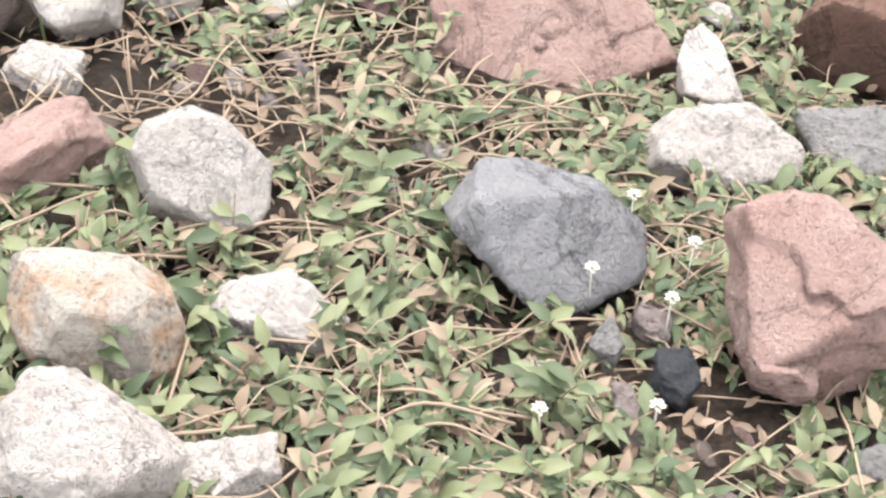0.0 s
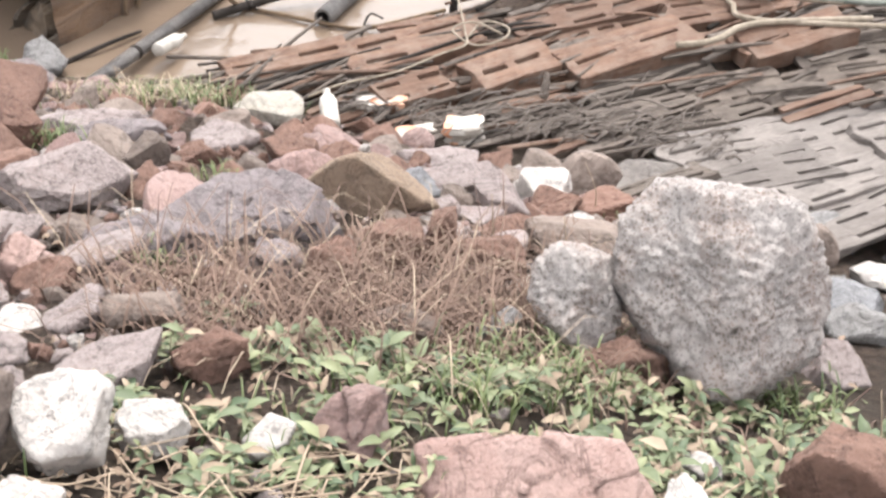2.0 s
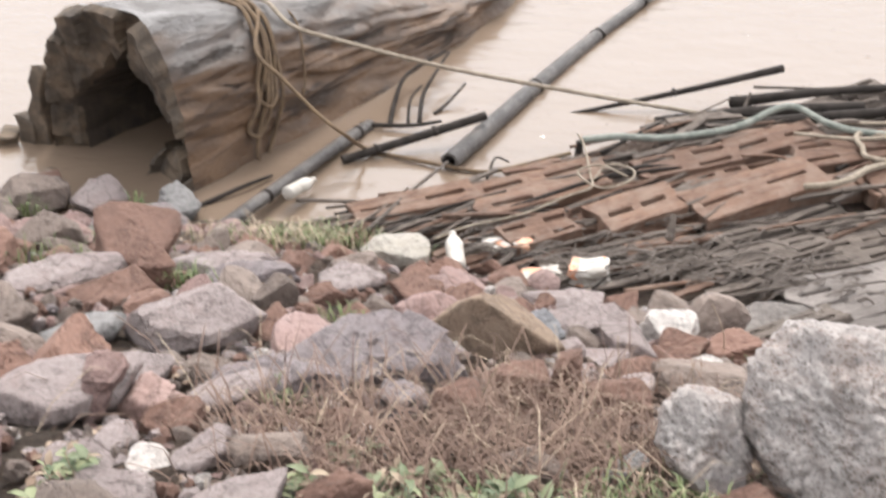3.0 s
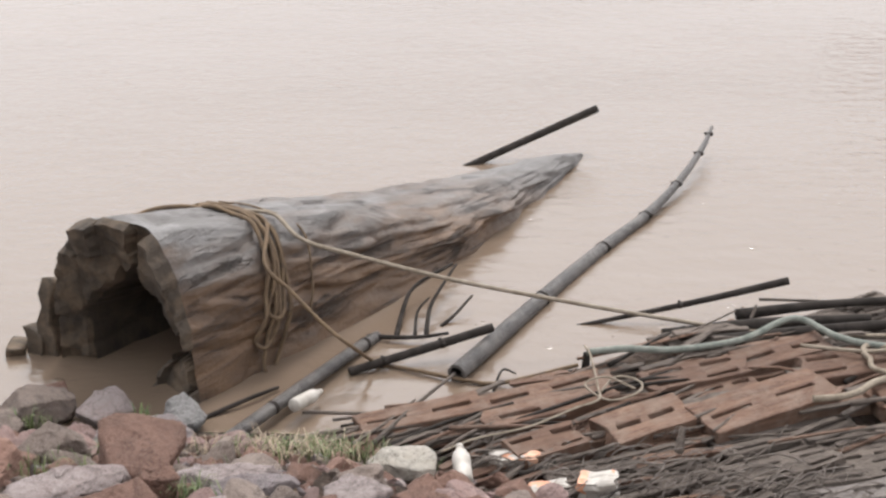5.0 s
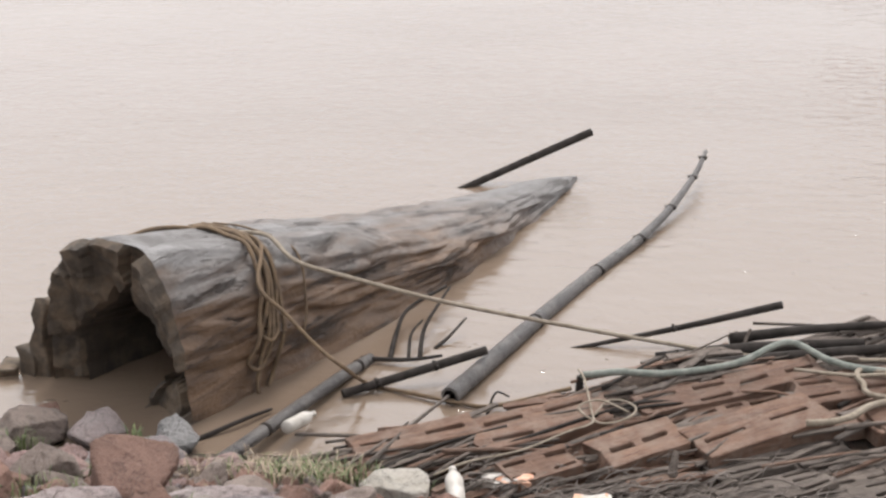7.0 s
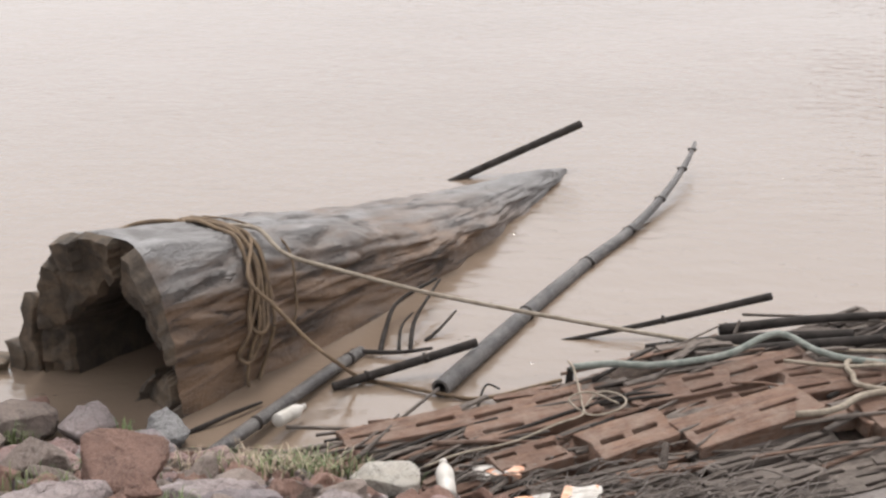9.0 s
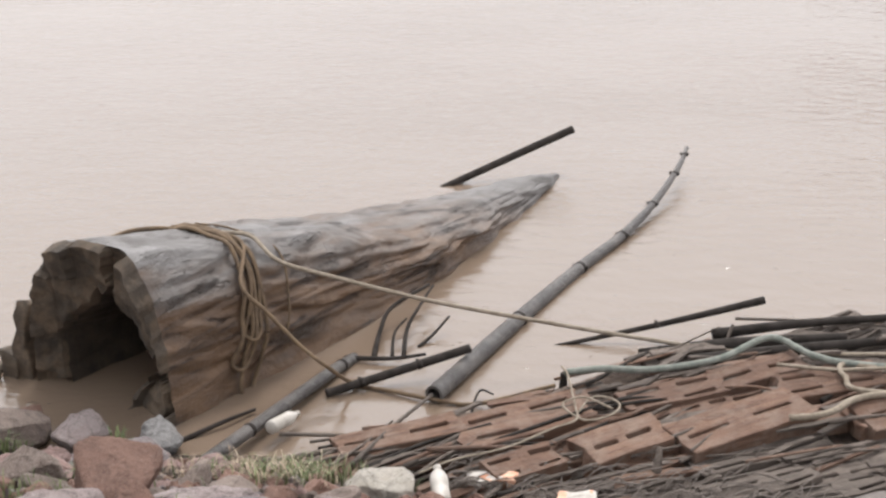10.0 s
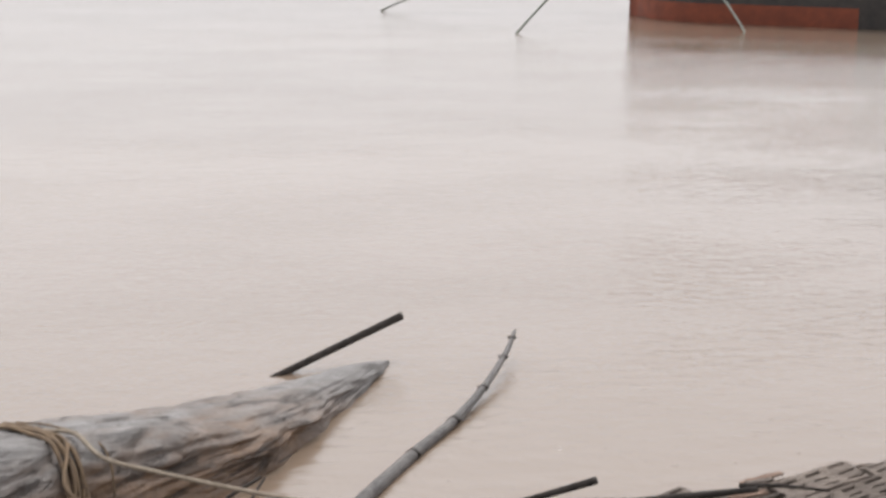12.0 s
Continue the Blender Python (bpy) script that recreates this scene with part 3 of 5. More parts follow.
stone('greybrown', (0.22, 3.00, 0.96), -4, 39, -0.009, 80, ((-167, 0.101), (-93, 0.051), (-35, 0.090), (62, 0.058), (106, 0.057)))
stone('grey', (0.48, 3.06, 0.91), -9, 39, -0.012, 81, ((-116, 0.055), (-37, 0.039), (55, 0.063), (130, 0.033)))
stone('brown', (0.78, 2.83, 0.95), -15, 40, 0.018, 82, ((-137, 0.099), (-85, 0.068), (17, 0.113), (72, 0.072), (123, 0.077)))
stone('white', (-0.11, 2.23, 1.29), 3, 43, -0.023, 83, ((-168, 0.053), (-102, 0.051), (-23, 0.044), (66, 0.055), (133, 0.040)))
stone('greybrown', (-1.33, 4.79, 0.48), 16, 30, -0.022, 84, ((-170, 0.096), (-95, 0.047), (-16, 0.107), (67, 0.045), (103, 0.059)))
stone('brown', (-1.90, 6.25, 0.07), 17, 27, 0.014, 85, ((-163, 0.043), (-88, 0.069), (5, 0.050), (97, 0.065)))
stone('purple', (-0.87, 4.19, 0.70), 12, 32, -0.011, 86, ((-164, 0.065), (-88, 0.053), (-1, 0.073), (94, 0.050)))
stone('greypink', (0.21, 4.67, 0.39), -3, 33, -0.020, 87, ((-179, 0.083), (-89, 0.050), (-13, 0.077), (84, 0.045)))

stone('speckled', (-0.54, 1.92, 1.44), 16, 44, -0.023, 102, ((-111, 0.066), (-87, 0.055), (-9, 0.075), (63, 0.044), (127, 0.055), (180, 0.077)))
stone('speckled', (-0.18, 0.88, 1.76), 12, 61, -0.022, 104, ((-164, 0.110), (-90, 0.056), (-67, 0.063), (37, 0.093), (83, 0.052), (99, 0.061)))
stone('greypink', (0.39, 1.01, 1.60), -21, 59, -0.022, 105, ((-159, 0.028), (-97, 0.049), (33, 0.015), (90, 0.056)))
stone('grey', (0.73, 0.93, 1.58), -38, 57, -0.021, 106, ((-90, 0.052), (-22, 0.045), (67, 0.049), (131, 0.037), (172, 0.052)))
stone('greypink', (0.46, 1.24, 1.50), -20, 55, -0.021, 107, ((-169, 0.041), (-63, 0.033), (7, 0.037), (99, 0.047), (162, 0.035)))
stone('greypink', (-0.90, 3.41, 0.94), 15, 35, -0.039, 108, ((-90, 0.097), (-63, 0.062), (-34, 0.078), (76, 0.093), (99, 0.097), (180, 0.136)))
stone('purple', (-1.41, 5.79, 0.10), 14, 29, -0.063, 109, ((-85, 0.137), (-60, 0.141), (7, 0.220), (87, 0.156), (101, 0.159), (180, 0.225)))
stone('redbrown', (-1.17, 5.18, 0.32), 13, 30, -0.037, 110, ((-140, 0.086), (-66, 0.071), (29, 0.062), (75, 0.073), (169, 0.085)))
stone('greypink', (-0.82, 4.83, 0.46), 10, 31, -0.034, 111, ((-144, 0.177), (-93, 0.083), (-87, 0.090), (28, 0.185), (83, 0.074), (106, 0.110)))
stone('tan', (-0.64, 4.64, 0.51), 8, 32, -0.042, 112, ((-159, 0.064), (-69, 0.087), (9, 0.070), (118, 0.066)))
stone('brown', (-0.72, 3.10, 1.04), 13, 37, -0.028, 113, ((-170, 0.087), (-117, 0.067), (-64, 0.059), (11, 0.092), (97, 0.060)))
stone('greypink', (-0.46, 2.53, 1.24), 10, 40, -0.029, 114, ((-132, 0.086), (-103, 0.054), (-48, 0.103), (20, 0.142), (90, 0.072), (110, 0.073)))
stone('greypink', (-0.74, 2.63, 1.20), 16, 39, -0.030, 115, ((-117, 0.067), (-73, 0.071), (35, 0.062), (76, 0.047), (180, 0.105)))
stone('redbrown', (-0.07, 4.84, 0.35), 1, 32, -0.035, 116, ((-125, 0.072), (-59, 0.075), (11, 0.103), (97, 0.076), (164, 0.103)))
stone('greypink', (-0.38, 4.76, 0.45), 5, 32, -0.041, 117, ((-169, 0.167), (-81, 0.078), (-55, 0.094), (63, 0.081), (123, 0.097)))
stone('purple', (-0.48, 3.42, 0.94), 8, 35, -0.035, 118, ((-163, 0.196), (-105, 0.088), (-82, 0.086), (31, 0.157), (70, 0.080), (103, 0.088)))
stone('white', (0.60, 3.49, 0.71), -10, 37, -0.022, 119, ((-161, 0.057), (-53, 0.020), (27, 0.064), (116, 0.031)))
stone('greypink', (0.65, 4.60, 0.32), -8, 34, -0.041, 120, ((-129, 0.086), (-72, 0.093), (34, 0.065), (95, 0.101), (180, 0.118)))
stone('greypink', (0.53, 5.05, 0.16), -6, 33, -0.028, 121, ((-146, 0.173), (-90, 0.069), (-76, 0.079), (56, 0.109), (96, 0.059)))
stone('redbrown', (-1.75, 5.81, 0.08), 17, 29, -0.052, 122, ((-172, 0.134), (-90, 0.129), (-11, 0.140), (31, 0.122), (111, 0.098)))
stone('purple', (-1.35, 5.55, 0.18), 14, 29, -0.062, 123, ((-130, 0.143), (-66, 0.126), (3, 0.182), (92, 0.149), (180, 0.186)))
stone('greypink', (-1.65, 6.15, 0.07), 15, 28, -0.043, 124, ((-173, 0.124), (-131, 0.100), (-63, 0.085), (31, 0.102), (98, 0.100)))
stone('grey', (-1.27, 6.07, 0.07), 12, 28, -0.048, 125, ((-173, 0.105), (-112, 0.098), (-35, 0.099), (33, 0.085), (121, 0.092)))
stone('greypink', (-1.57, 4.15, 0.69), 21, 31, -0.042, 126, ((-69, 0.071), (16, 0.060), (81, 0.091), (180, 0.076)))
stone('grey', (-1.19, 3.90, 0.78), 17, 33, -0.029, 127, ((-169, 0.174), (-86, 0.060), (-45, 0.102), (76, 0.079), (104, 0.061)))
stone('brown', (-1.17, 4.46, 0.59), 15, 31, -0.037, 128, ((-171, 0.165), (-90, 0.091), (-50, 0.103), (51, 0.116), (104, 0.071)))
stone('greypink', (-1.45, 4.70, 0.51), 17, 30, -0.032, 129, ((-149, 0.205), (-84, 0.059), (-27, 0.207), (83, 0.079), (102, 0.078)))

stone('slate', (1.72, 3.69, 0.48), -25, 36, -0.046, 130, ((-167, 0.129), (-95, 0.106), (-13, 0.133), (69, 0.101), (110, 0.115)))
stone('greypink', (1.46, 3.09, 0.72), -25, 38, -0.032, 131, ((-171, 0.102), (-106, 0.072), (-56, 0.075), (45, 0.068), (101, 0.075)))
stone('grey', (2.00, 4.63, 0.09), -23, 33, -0.040, 132, ((-162, 0.138), (-90, 0.100), (-18, 0.138), (63, 0.100), (111, 0.086)))


# ================= rubble between the larger stones =================
def rubble_mesh(seed, kind):
    rnd = random.Random(seed)
    dirs, faces = ico(4)
    N = np.array([[rnd.gauss(0, 1), rnd.gauss(0, 1), rnd.gauss(0, 1)] for k in range(8)])
    N /= np.linalg.norm(N, axis=1)[:, None]
    D = np.array([rnd.uniform(0.55, 0.95) for k in range(8)])
    dots = dirs @ N.T
    r = np.minimum(1.0 / np.power(np.power(np.where(dots > 1e-4, dots / D, 0), 120).sum(1) + 1e-9, 1 / 120), 1.35)
    verts = [Vector(d) * 0.06 * (rr + 0.04 * noise.noise(Vector(d) * 2.5 + Vector((seed, 0, 0))) - 0.06 * abs(noise.noise(Vector(d) * 6 + Vector((seed, 0, 0))))) for d, rr in zip(dirs, r)]
    me = bpy.data.meshes.new("rubble_stone")
    me.from_pydata([tuple(v) for v in verts], [], faces)
    me.materials.append(STONE[kind])
    return me


def free(x, y, slack=1.0):
    return all((x - a) ** 2 + ((y - b) * 1.0) ** 2 > (r * slack) ** 2 for a, b, r in FEET)


RUBBLE = [(k, rubble_mesh(i + 40, k)) for i, k in enumerate(
    ("greypink", "greybrown", "redbrown", "brown", "speckled", "redbrown", "purple", "greypink", "greybrown", "brown"))]
rnd = random.Random(5)
placed = 0
for tries in range(14000):
    if placed >= 245:
        break
    y = rnd.uniform(0.8, 5.75)
    x = rnd.uniform(-0.25 - 0.34 * y, 0.35 + 0.34 * y)
    if bank_height(x, y) < 0.05:
        continue
    gap = min(math.hypot(x - a, y - c) - r for a, c, r in FEET)
    stony = x < -0.25 and y > 2.75 or y > 3.65
    most = 0.16 if stony and y < 5.0 else 0.10 if stony else 0.03
    s = min(most, gap * (1.25 if stony else 0.9))
    if s < (0.035 if stony else 0.02) or (not stony and rnd.random() < 0.8):
        continue
    s *= rnd.uniform(0.75, 1.0)
    kind, me = RUBBLE[rnd.randrange(len(RUBBLE))]
    if y > 4.2 and kind in ("greypink", "speckled", "purple"):
        kind, me = RUBBLE[(1, 2, 3)[placed % 3]]
    ob = new("rubble_stone", me)
    ob.matrix_world = pose(x, y, bank_height(x, y) + s * 0.1, rnd.uniform(-40, 40), rnd.uniform(-40, 40), rnd.uniform(0, 360)) @ Matrix.Diagonal((s / 0.06 * rnd.uniform(0.95, 1.5), s / 0.06, s / 0.06 * rnd.uniform(0.6, 0.9), 1))
    tagged(ob, "small broken " + kind.replace("greypink", "grey-pink").replace("greybrown", "grey-brown").replace("redbrown", "red-brown") + " rubble stone in soil", "stone", "rubble of the bank")
    FEET.append((x, y, s))
    placed += 1

# broken stone at the waterline beside the log
waterline = 0
for tries in range(4000):
    if waterline >= 55:
        break
    x, y = rnd.uniform(-2.35, -0.75), rnd.uniform(5.0, 6.2)
    if y > 5.95 - max(0.0, x + 1.35) * 0.9:
        continue
    gap = min(math.hypot(x - a, y - c) - r for a, c, r in FEET)
    s = min(0.12, gap * 1.1)
    if s < 0.03:
        continue
    s *= rnd.uniform(0.7, 1.0)
    kind, me = RUBBLE[rnd.choice((1, 2, 3, 3, 9, 0))]
    ob = new("rubble_stone", me)
    ob.matrix_world = pose(x, y, max(0.02, bank_height(x, y)) + s * 0.15, rnd.uniform(-40, 40), rnd.uniform(-40, 40), rnd.uniform(0, 360)) @ Matrix.Diagonal((s / 0.06 * rnd.uniform(0.95, 1.5), s / 0.06, s / 0.06 * rnd.uniform(0.65, 0.95), 1))
    tagged(ob, "broken " + kind.replace("greypink", "grey-pink").replace("greybrown", "grey-brown").replace("redbrown", "red-brown") + " stone at the muddy waterline", "stone", "rubble of the bank")
    FEET.append((x, y, s))
    waterline += 1

# the same rubble and scrub goes on along the bank on both sides
def bank_beyond():
    rnd = random.Random(91)
    heaps = {}
    for k in range(1500):
        x, y = rnd.uniform(-5.5, 5.5), rnd.uniform(-1.8, 5.9)
        if abs(x - 0.15) < 0.45 + 0.36 * max(0.6, y) or bank_height(x, y) < 0.05 and x > -0.6:
            if not (y < 0.55 and abs(x) > 0.6):
                continue
        s = rnd.uniform(0.05, 0.17)
        kind, me = RUBBLE[rnd.randrange(len(RUBBLE))]
        m = pose(x, y, bank_height(x, y) + s * 0.1, rnd.uniform(-40, 40), rnd.uniform(-40, 40), rnd.uniform(0, 360)) @ Matrix.Diagonal((s / 0.06 * rnd.uniform(0.95, 1.5), s / 0.06, s / 0.06 * 0.75, 1))
        verts, faces = heaps.setdefault(kind, ([], []))
        low = LOW[kind]
        base = len(verts)
        verts += [m @ v for v in low[0]]
        faces += [tuple(base + i for i in f) for f in low[1]]
    for kind, (verts, faces) in heaps.items():
        tagged(link_mesh("bank_rubble", verts, faces, STONE[kind], smooth=False), "broken rubble stones farther along the bank", "rubble", kind="stuff")


def gravel():
    """Loose gravel in the gaps of the rubble."""
    rnd = random.Random(95)
    heaps = {}
    for k in range(2600):
        y = rnd.uniform(2.6, 5.7)
        x = rnd.uniform(-0.35 - 0.33 * y, 0.35 + 0.34 * y)
        if bank_height(x, y) < 0.05 or not (x < -0.2 or y > 3.6) or not free(x, y, 0.95):
            continue
        s = rnd.uniform(0.014, 0.034)
        kind = RUBBLE[rnd.randrange(len(RUBBLE))][0]
        m = pose(x, y, bank_height(x, y) + s * 0.5, rnd.uniform(0, 360), rnd.uniform(0, 360), 0) @ Matrix.Diagonal((s / 0.06 * rnd.uniform(0.9, 1.6), s / 0.06, s / 0.06 * 0.8, 1))
        verts, faces = heaps.setdefault(kind, ([], []))
        base = len(verts)
        verts += [m @ v for v in LOW[kind][0]]
        faces += [tuple(base + i for i in f) for f in LOW[kind][1]]
    for kind, (verts, faces) in heaps.items():
        tagged(link_mesh("gravel", verts, faces, STONE[kind], smooth=False), "loose broken gravel between the larger stones", "gravel", kind="stuff")


LOW = {}
for k, (kind, me) in enumerate(RUBBLE):
    dirs, faces = ico(2)
    LOW[kind] = ([Vector(d) * 0.06 * (0.85 + 0.5 * noise.noise(Vector(d) * 1.7 + Vector((k * 5, 0, 0)))) for d in dirs], faces)
bank_beyond()
gravel()

# ================= the hollow log in the water =================
LOG_A, LOG_B = Vector((-1.63, 6.57, 0)), Vector((0.93, 10.1, 0))
LOG_DIR = (LOG_B - LOG_A).normalized()
LOG_SIDE = LOG_DIR.cross(Vector((0, 0, 1))).normalized()
LOG_UP = Vector((0, 0, 1))


def ring_of(corners, centre, soften):
    """Radius at every third degree of an outline round a centre, with softened corners."""
    pts = []
    for (x0, y0), (x1, y1) in zip(corners, corners[1:] + corners[:1]):
        pts += [(x0 + (x1 - x0) * k / 30 - centre[0], y0 + (y1 - y0) * k / 30 - centre[1]) for k in range(30)]
    pts = sorted((math.degrees(math.atan2(y, x)) % 360, math.hypot(x, y)) for x, y in pts)
    deg = np.arange(0, 360, 3.0)
    r = np.interp(deg, [p[0] for p in pts], [p[1] for p in pts], period=360)
    for k in range(soften):
        r = (np.roll(r, 1) + 2 * r + np.roll(r, -1)) / 4
    return lambda a: float(np.interp(a % 360, deg, r, period=360))


# the trunk's flat-topped section and its ragged hollow, across and up from the waterline
BODY = ring_of([(0.49, -0.28), (0.47, 0.0), (0.44, 0.37), (0.37, 0.66), (0.25, 0.87), (-0.06, 0.86), (-0.23, 0.82), (-0.31, 0.73), (-0.36, 0.60), (-0.41, 0.33), (-0.45, 0.0), (-0.49, -0.28)], (0, 0.35), 2)
HOLLOW = ring_of([(0.13, -0.15), (0.14, 0.09), (0.24, 0.15), (0.31, 0.27), (0.21, 0.35), (0.17, 0.44), (0.06, 0.50), (-0.02, 0.62), (-0.07, 0.52), (-0.20, 0.42), (-0.30, 0.30), (-0.31, -0.15)], (0, 0.22), 0)
LOG_HIGH = ((0, 1.0), (0.10, 0.87), (0.19, 0.77), (0.29, 0.65), (0.51, 0.36), (0.77, 0.18), (0.93, 0.10), (1.0, 0.02))
LOG_WIDE = ((0, 1.0), (0.2, 1.13), (0.38, 1.05), (0.58, 0.88), (0.83, 0.46), (0.95, 0.2), (1.0, 0.04))


def log_point(s, ang, out=0.0):
    """A point of the log's outside: s along it, ang in degrees round it (0: bank side, 90: top)."""
    a = radians(ang)
    c, w = math.cos(a), math.sin(a)
    r = BODY(ang)
    near = min(1.0, 0.25 + s * 9)
    # long wavering furrows, ledges of split grain and a lumpy upper half
    r -= 0.035 * near * (1 - 0.7 * s) * max(0.0, 0.2 - abs(noise.noise(Vector((c * 2.2, w * 2.2, s * 6.0 + 4))))) / 0.2
    r += 0.045 * near * noise.noise(Vector((c * 1.8, w * 1.8, s * 4.0)))
    r -= 0.018 * near * (1 - 0.7 * s) * max(0.0, 0.12 - abs(noise.noise(Vector((c * 4.2, w * 4.2, s * 9.0 + 1))))) / 0.12
    r += 0.018 * noise.noise(Vector((c * 7, w * 7, s * 11)))
    lumps = max(0.0, min(1.0, (s - 0.3) * 3))
    r += 0.075 * lumps * noise.noise(Vector((c * 1.6, w * 1.6, s * 17))) + 0.035 * lumps * noise.noise(Vector((c * 3, w * 3, s * 30)))
    u, h = c * (r + out) * lie(s, LOG_WIDE), 0.35 + w * (r + out)
    h *= lie(s, LOG_HIGH) if h > 0 else 1.0
    return LOG_A.lerp(LOG_B, s) + LOG_SIDE * u + LOG_UP * h + LOG_DIR * (0.045 * c * max(0.0, 1 - s * 6))


def build_log():
    thing = tagged(new("hollow_log"), "grey weathered hollow tree trunk lying half sunk in water", "log")
    na, ns = 180, 260
    verts = [log_point(i / ns, 360 * k / na) for i in range(ns + 1) for k in range(na)]
    faces = [(i * na + k, i * na + (k + 1) % na, (i + 1) * na + (k + 1) % na, (i + 1) * na + k) for i in range(ns) for k in range(na)]
    faces.append(tuple(ns * na + k for k in range(na)))
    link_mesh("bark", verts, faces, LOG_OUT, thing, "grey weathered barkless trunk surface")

    def hole(ang, deep):
        a = radians(ang)
        r = HOLLOW(ang) * (1 - 0.10 * min(1.0, deep)) + 0.016 * noise.noise((math.cos(a) * 7, math.sin(a) * 7, 1 + deep * 2))
        return LOG_A + LOG_SIDE * math.cos(a) * r + LOG_UP * (0.22 + math.sin(a) * r) * (1 - 0.30 * deep) + LOG_DIR * (deep + 0.045 * math.cos(a))

    # broken end: rim, then slabs of rotten wood set back at different depths, then the hollow
    verts, faces, steps = [], [], 14
    for j in range(steps + 1):
        t = j / steps
        for k in range(na):
            rim, p = log_point(0, 360 * k / na), hole(360 * k / na, 0.10)
            q = rim.lerp(p, t)
            dist, cell = noise.voronoi(Vector((q.x * 5.5, q.y * 5.5, q.z * 3.6)))
            slab = 0.10 * (noise.cell(cell[0] * 9.1) - 0.35) + 0.02 * noise.noise(q * 16)
            verts.append(q + LOG_DIR * slab * (1 if 0 < j < steps else 0))
    for j in range(steps):
        faces += [(j * na + k, j * na + (k + 1) % na, (j + 1) * na + (k + 1) % na, (j + 1) * na + k) for k in range(na)]
    link_mesh("end_face", verts, faces, LOG_FACE, thing, "dark brown rotten broken end of the trunk", smooth=False)
    # hollow wall, in a much darker wood colour than the broken end
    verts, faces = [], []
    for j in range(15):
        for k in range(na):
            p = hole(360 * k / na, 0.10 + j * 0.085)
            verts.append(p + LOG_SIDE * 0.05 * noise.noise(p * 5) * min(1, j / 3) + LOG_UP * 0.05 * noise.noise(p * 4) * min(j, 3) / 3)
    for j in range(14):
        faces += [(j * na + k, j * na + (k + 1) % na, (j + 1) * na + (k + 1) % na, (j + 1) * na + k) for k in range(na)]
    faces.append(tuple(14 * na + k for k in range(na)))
    link_mesh("hollow", verts, faces, LOG_IN, thing, "very dark inside of the hollow trunk")
    # broken slab and root stubs at the far side of the opening
    for x, y, z, w, h, yaw, seed in ((-2.06, 6.90, 0.16, 0.08, 0.54, -28, 0), (-2.16, 6.92, 0.03, 0.10, 0.20, -20, 3), (-2.26, 6.90, 0.0, 0.09, 0.12, 10, 6)):
        bm = bmesh.new()
        bmesh.ops.create_cube(bm, size=1)
        bmesh.ops.subdivide_edges(bm, edges=bm.edges[:], cuts=6, use_grid_fill=True)
        for v in bm.verts:
            v.co = Vector((v.co.x * w, v.co.y * 0.16, v.co.z * h))
            v.co.z *= 1 - 0.6 * (v.co.y + 0.13) if v.co.z > 0 else 1
            q = v.co + Vector((seed, 0, 0))
            v.co += Vector((noise.noise(q * 9), noise.noise(q * 9 + Vector((5, 0, 0))), noise.noise(q * 7))) * 0.045
        bmesh.ops.transform(bm, matrix=Matrix.Translation((x, y, z)) @ pose(0, 0, 0, 0, 6, yaw), verts=bm.verts)
        part("splinter_slab", bm, LOG_FACE, thing, "dark splintered slab beside the opening", True)


build_log()


def rope(name, points, radius, material, label, steps=8):
    v, f = tube_data(glide(points, steps), radius, 8)
    return tagged(link_mesh(name, v, f, material), label, "rope", "ropes at the log and raft")


rope("rope", [log_point(0.18, 100, 0.03), log_point(0.185, 82, 0.03), log_point(0.19, 66, 0.035), (-0.76, 6.87, 0.64), (-0.50, 6.88, 0.55), (-0.02, 6.90, 0.41), (0.51, 6.92, 0.29), (1.10, 6.94, 0.17), (1.60, 6.92, 0.10), (1.94, 6.87, 0.11), (2.28, 6.86, 0.11), (3.2, 6.85, 0.11)],
     0.0115, ROPE_PALE, "grey-brown mooring rope taut between log and raft")
rope("rope", [log_point(0.178, 102, 0.03), log_point(0.175, 80, 0.03), log_point(0.17, 62, 0.03), (-0.93, 6.71, 0.57), (-0.80, 6.65, 0.45), (-0.63, 6.57, 0.30), (-0.50, 6.51, 0.22), (-0.38, 6.72, 0.02), (-0.19, 6.64, 0.02), (0.04, 6.54, 0.02), (0.24, 6.50, 0.02), (0.62, 6.48, 0.13)],
     0.011, ROPE_BROWN, "brown slack rope running over water to raft")
rope("rope", [(0.66, 6.46, 0.21), (0.85, 6.48, 0.22), (1.10, 6.49, 0.21), (1.45, 6.61, 0.21), (1.74, 6.79, 0.24), (1.93, 6.61, 0.22), (2.19, 6.52, 0.21), (3.0, 6.4, 0.21)],
     0.018, ROPE_GREY, "grey-green rope lying along the raft edge")
rope("rope", [(3.0, 6.2, 0.19), (2.12, 6.28, 0.19), (2.03, 6.42, 0.20), (2.02, 6.50, 0.21), (2.07, 6.55, 0.21), (2.16, 6.52, 0.21), (2.6, 6.45, 0.20)], 0.014, ROPE_PALE, "pale thick rope looped on the raft")
rope("rope", [(1.66, 6.00, 0.20), (1.78, 6.0, 0.21), (1.88, 6.05, 0.21), (2.1, 6.22, 0.20), (2.7, 6.3, 0.19)], 0.017, ROPE_PALE, "pale frayed thick rope end on planks")
rope("rope", [(1.72, 6.54, 0.21), (1.99, 6.48, 0.21), (2.18, 6.49, 0.21), (2.8, 6.55, 0.20)], 0.010, ROPE_PALE, "white thin rope on the raft")
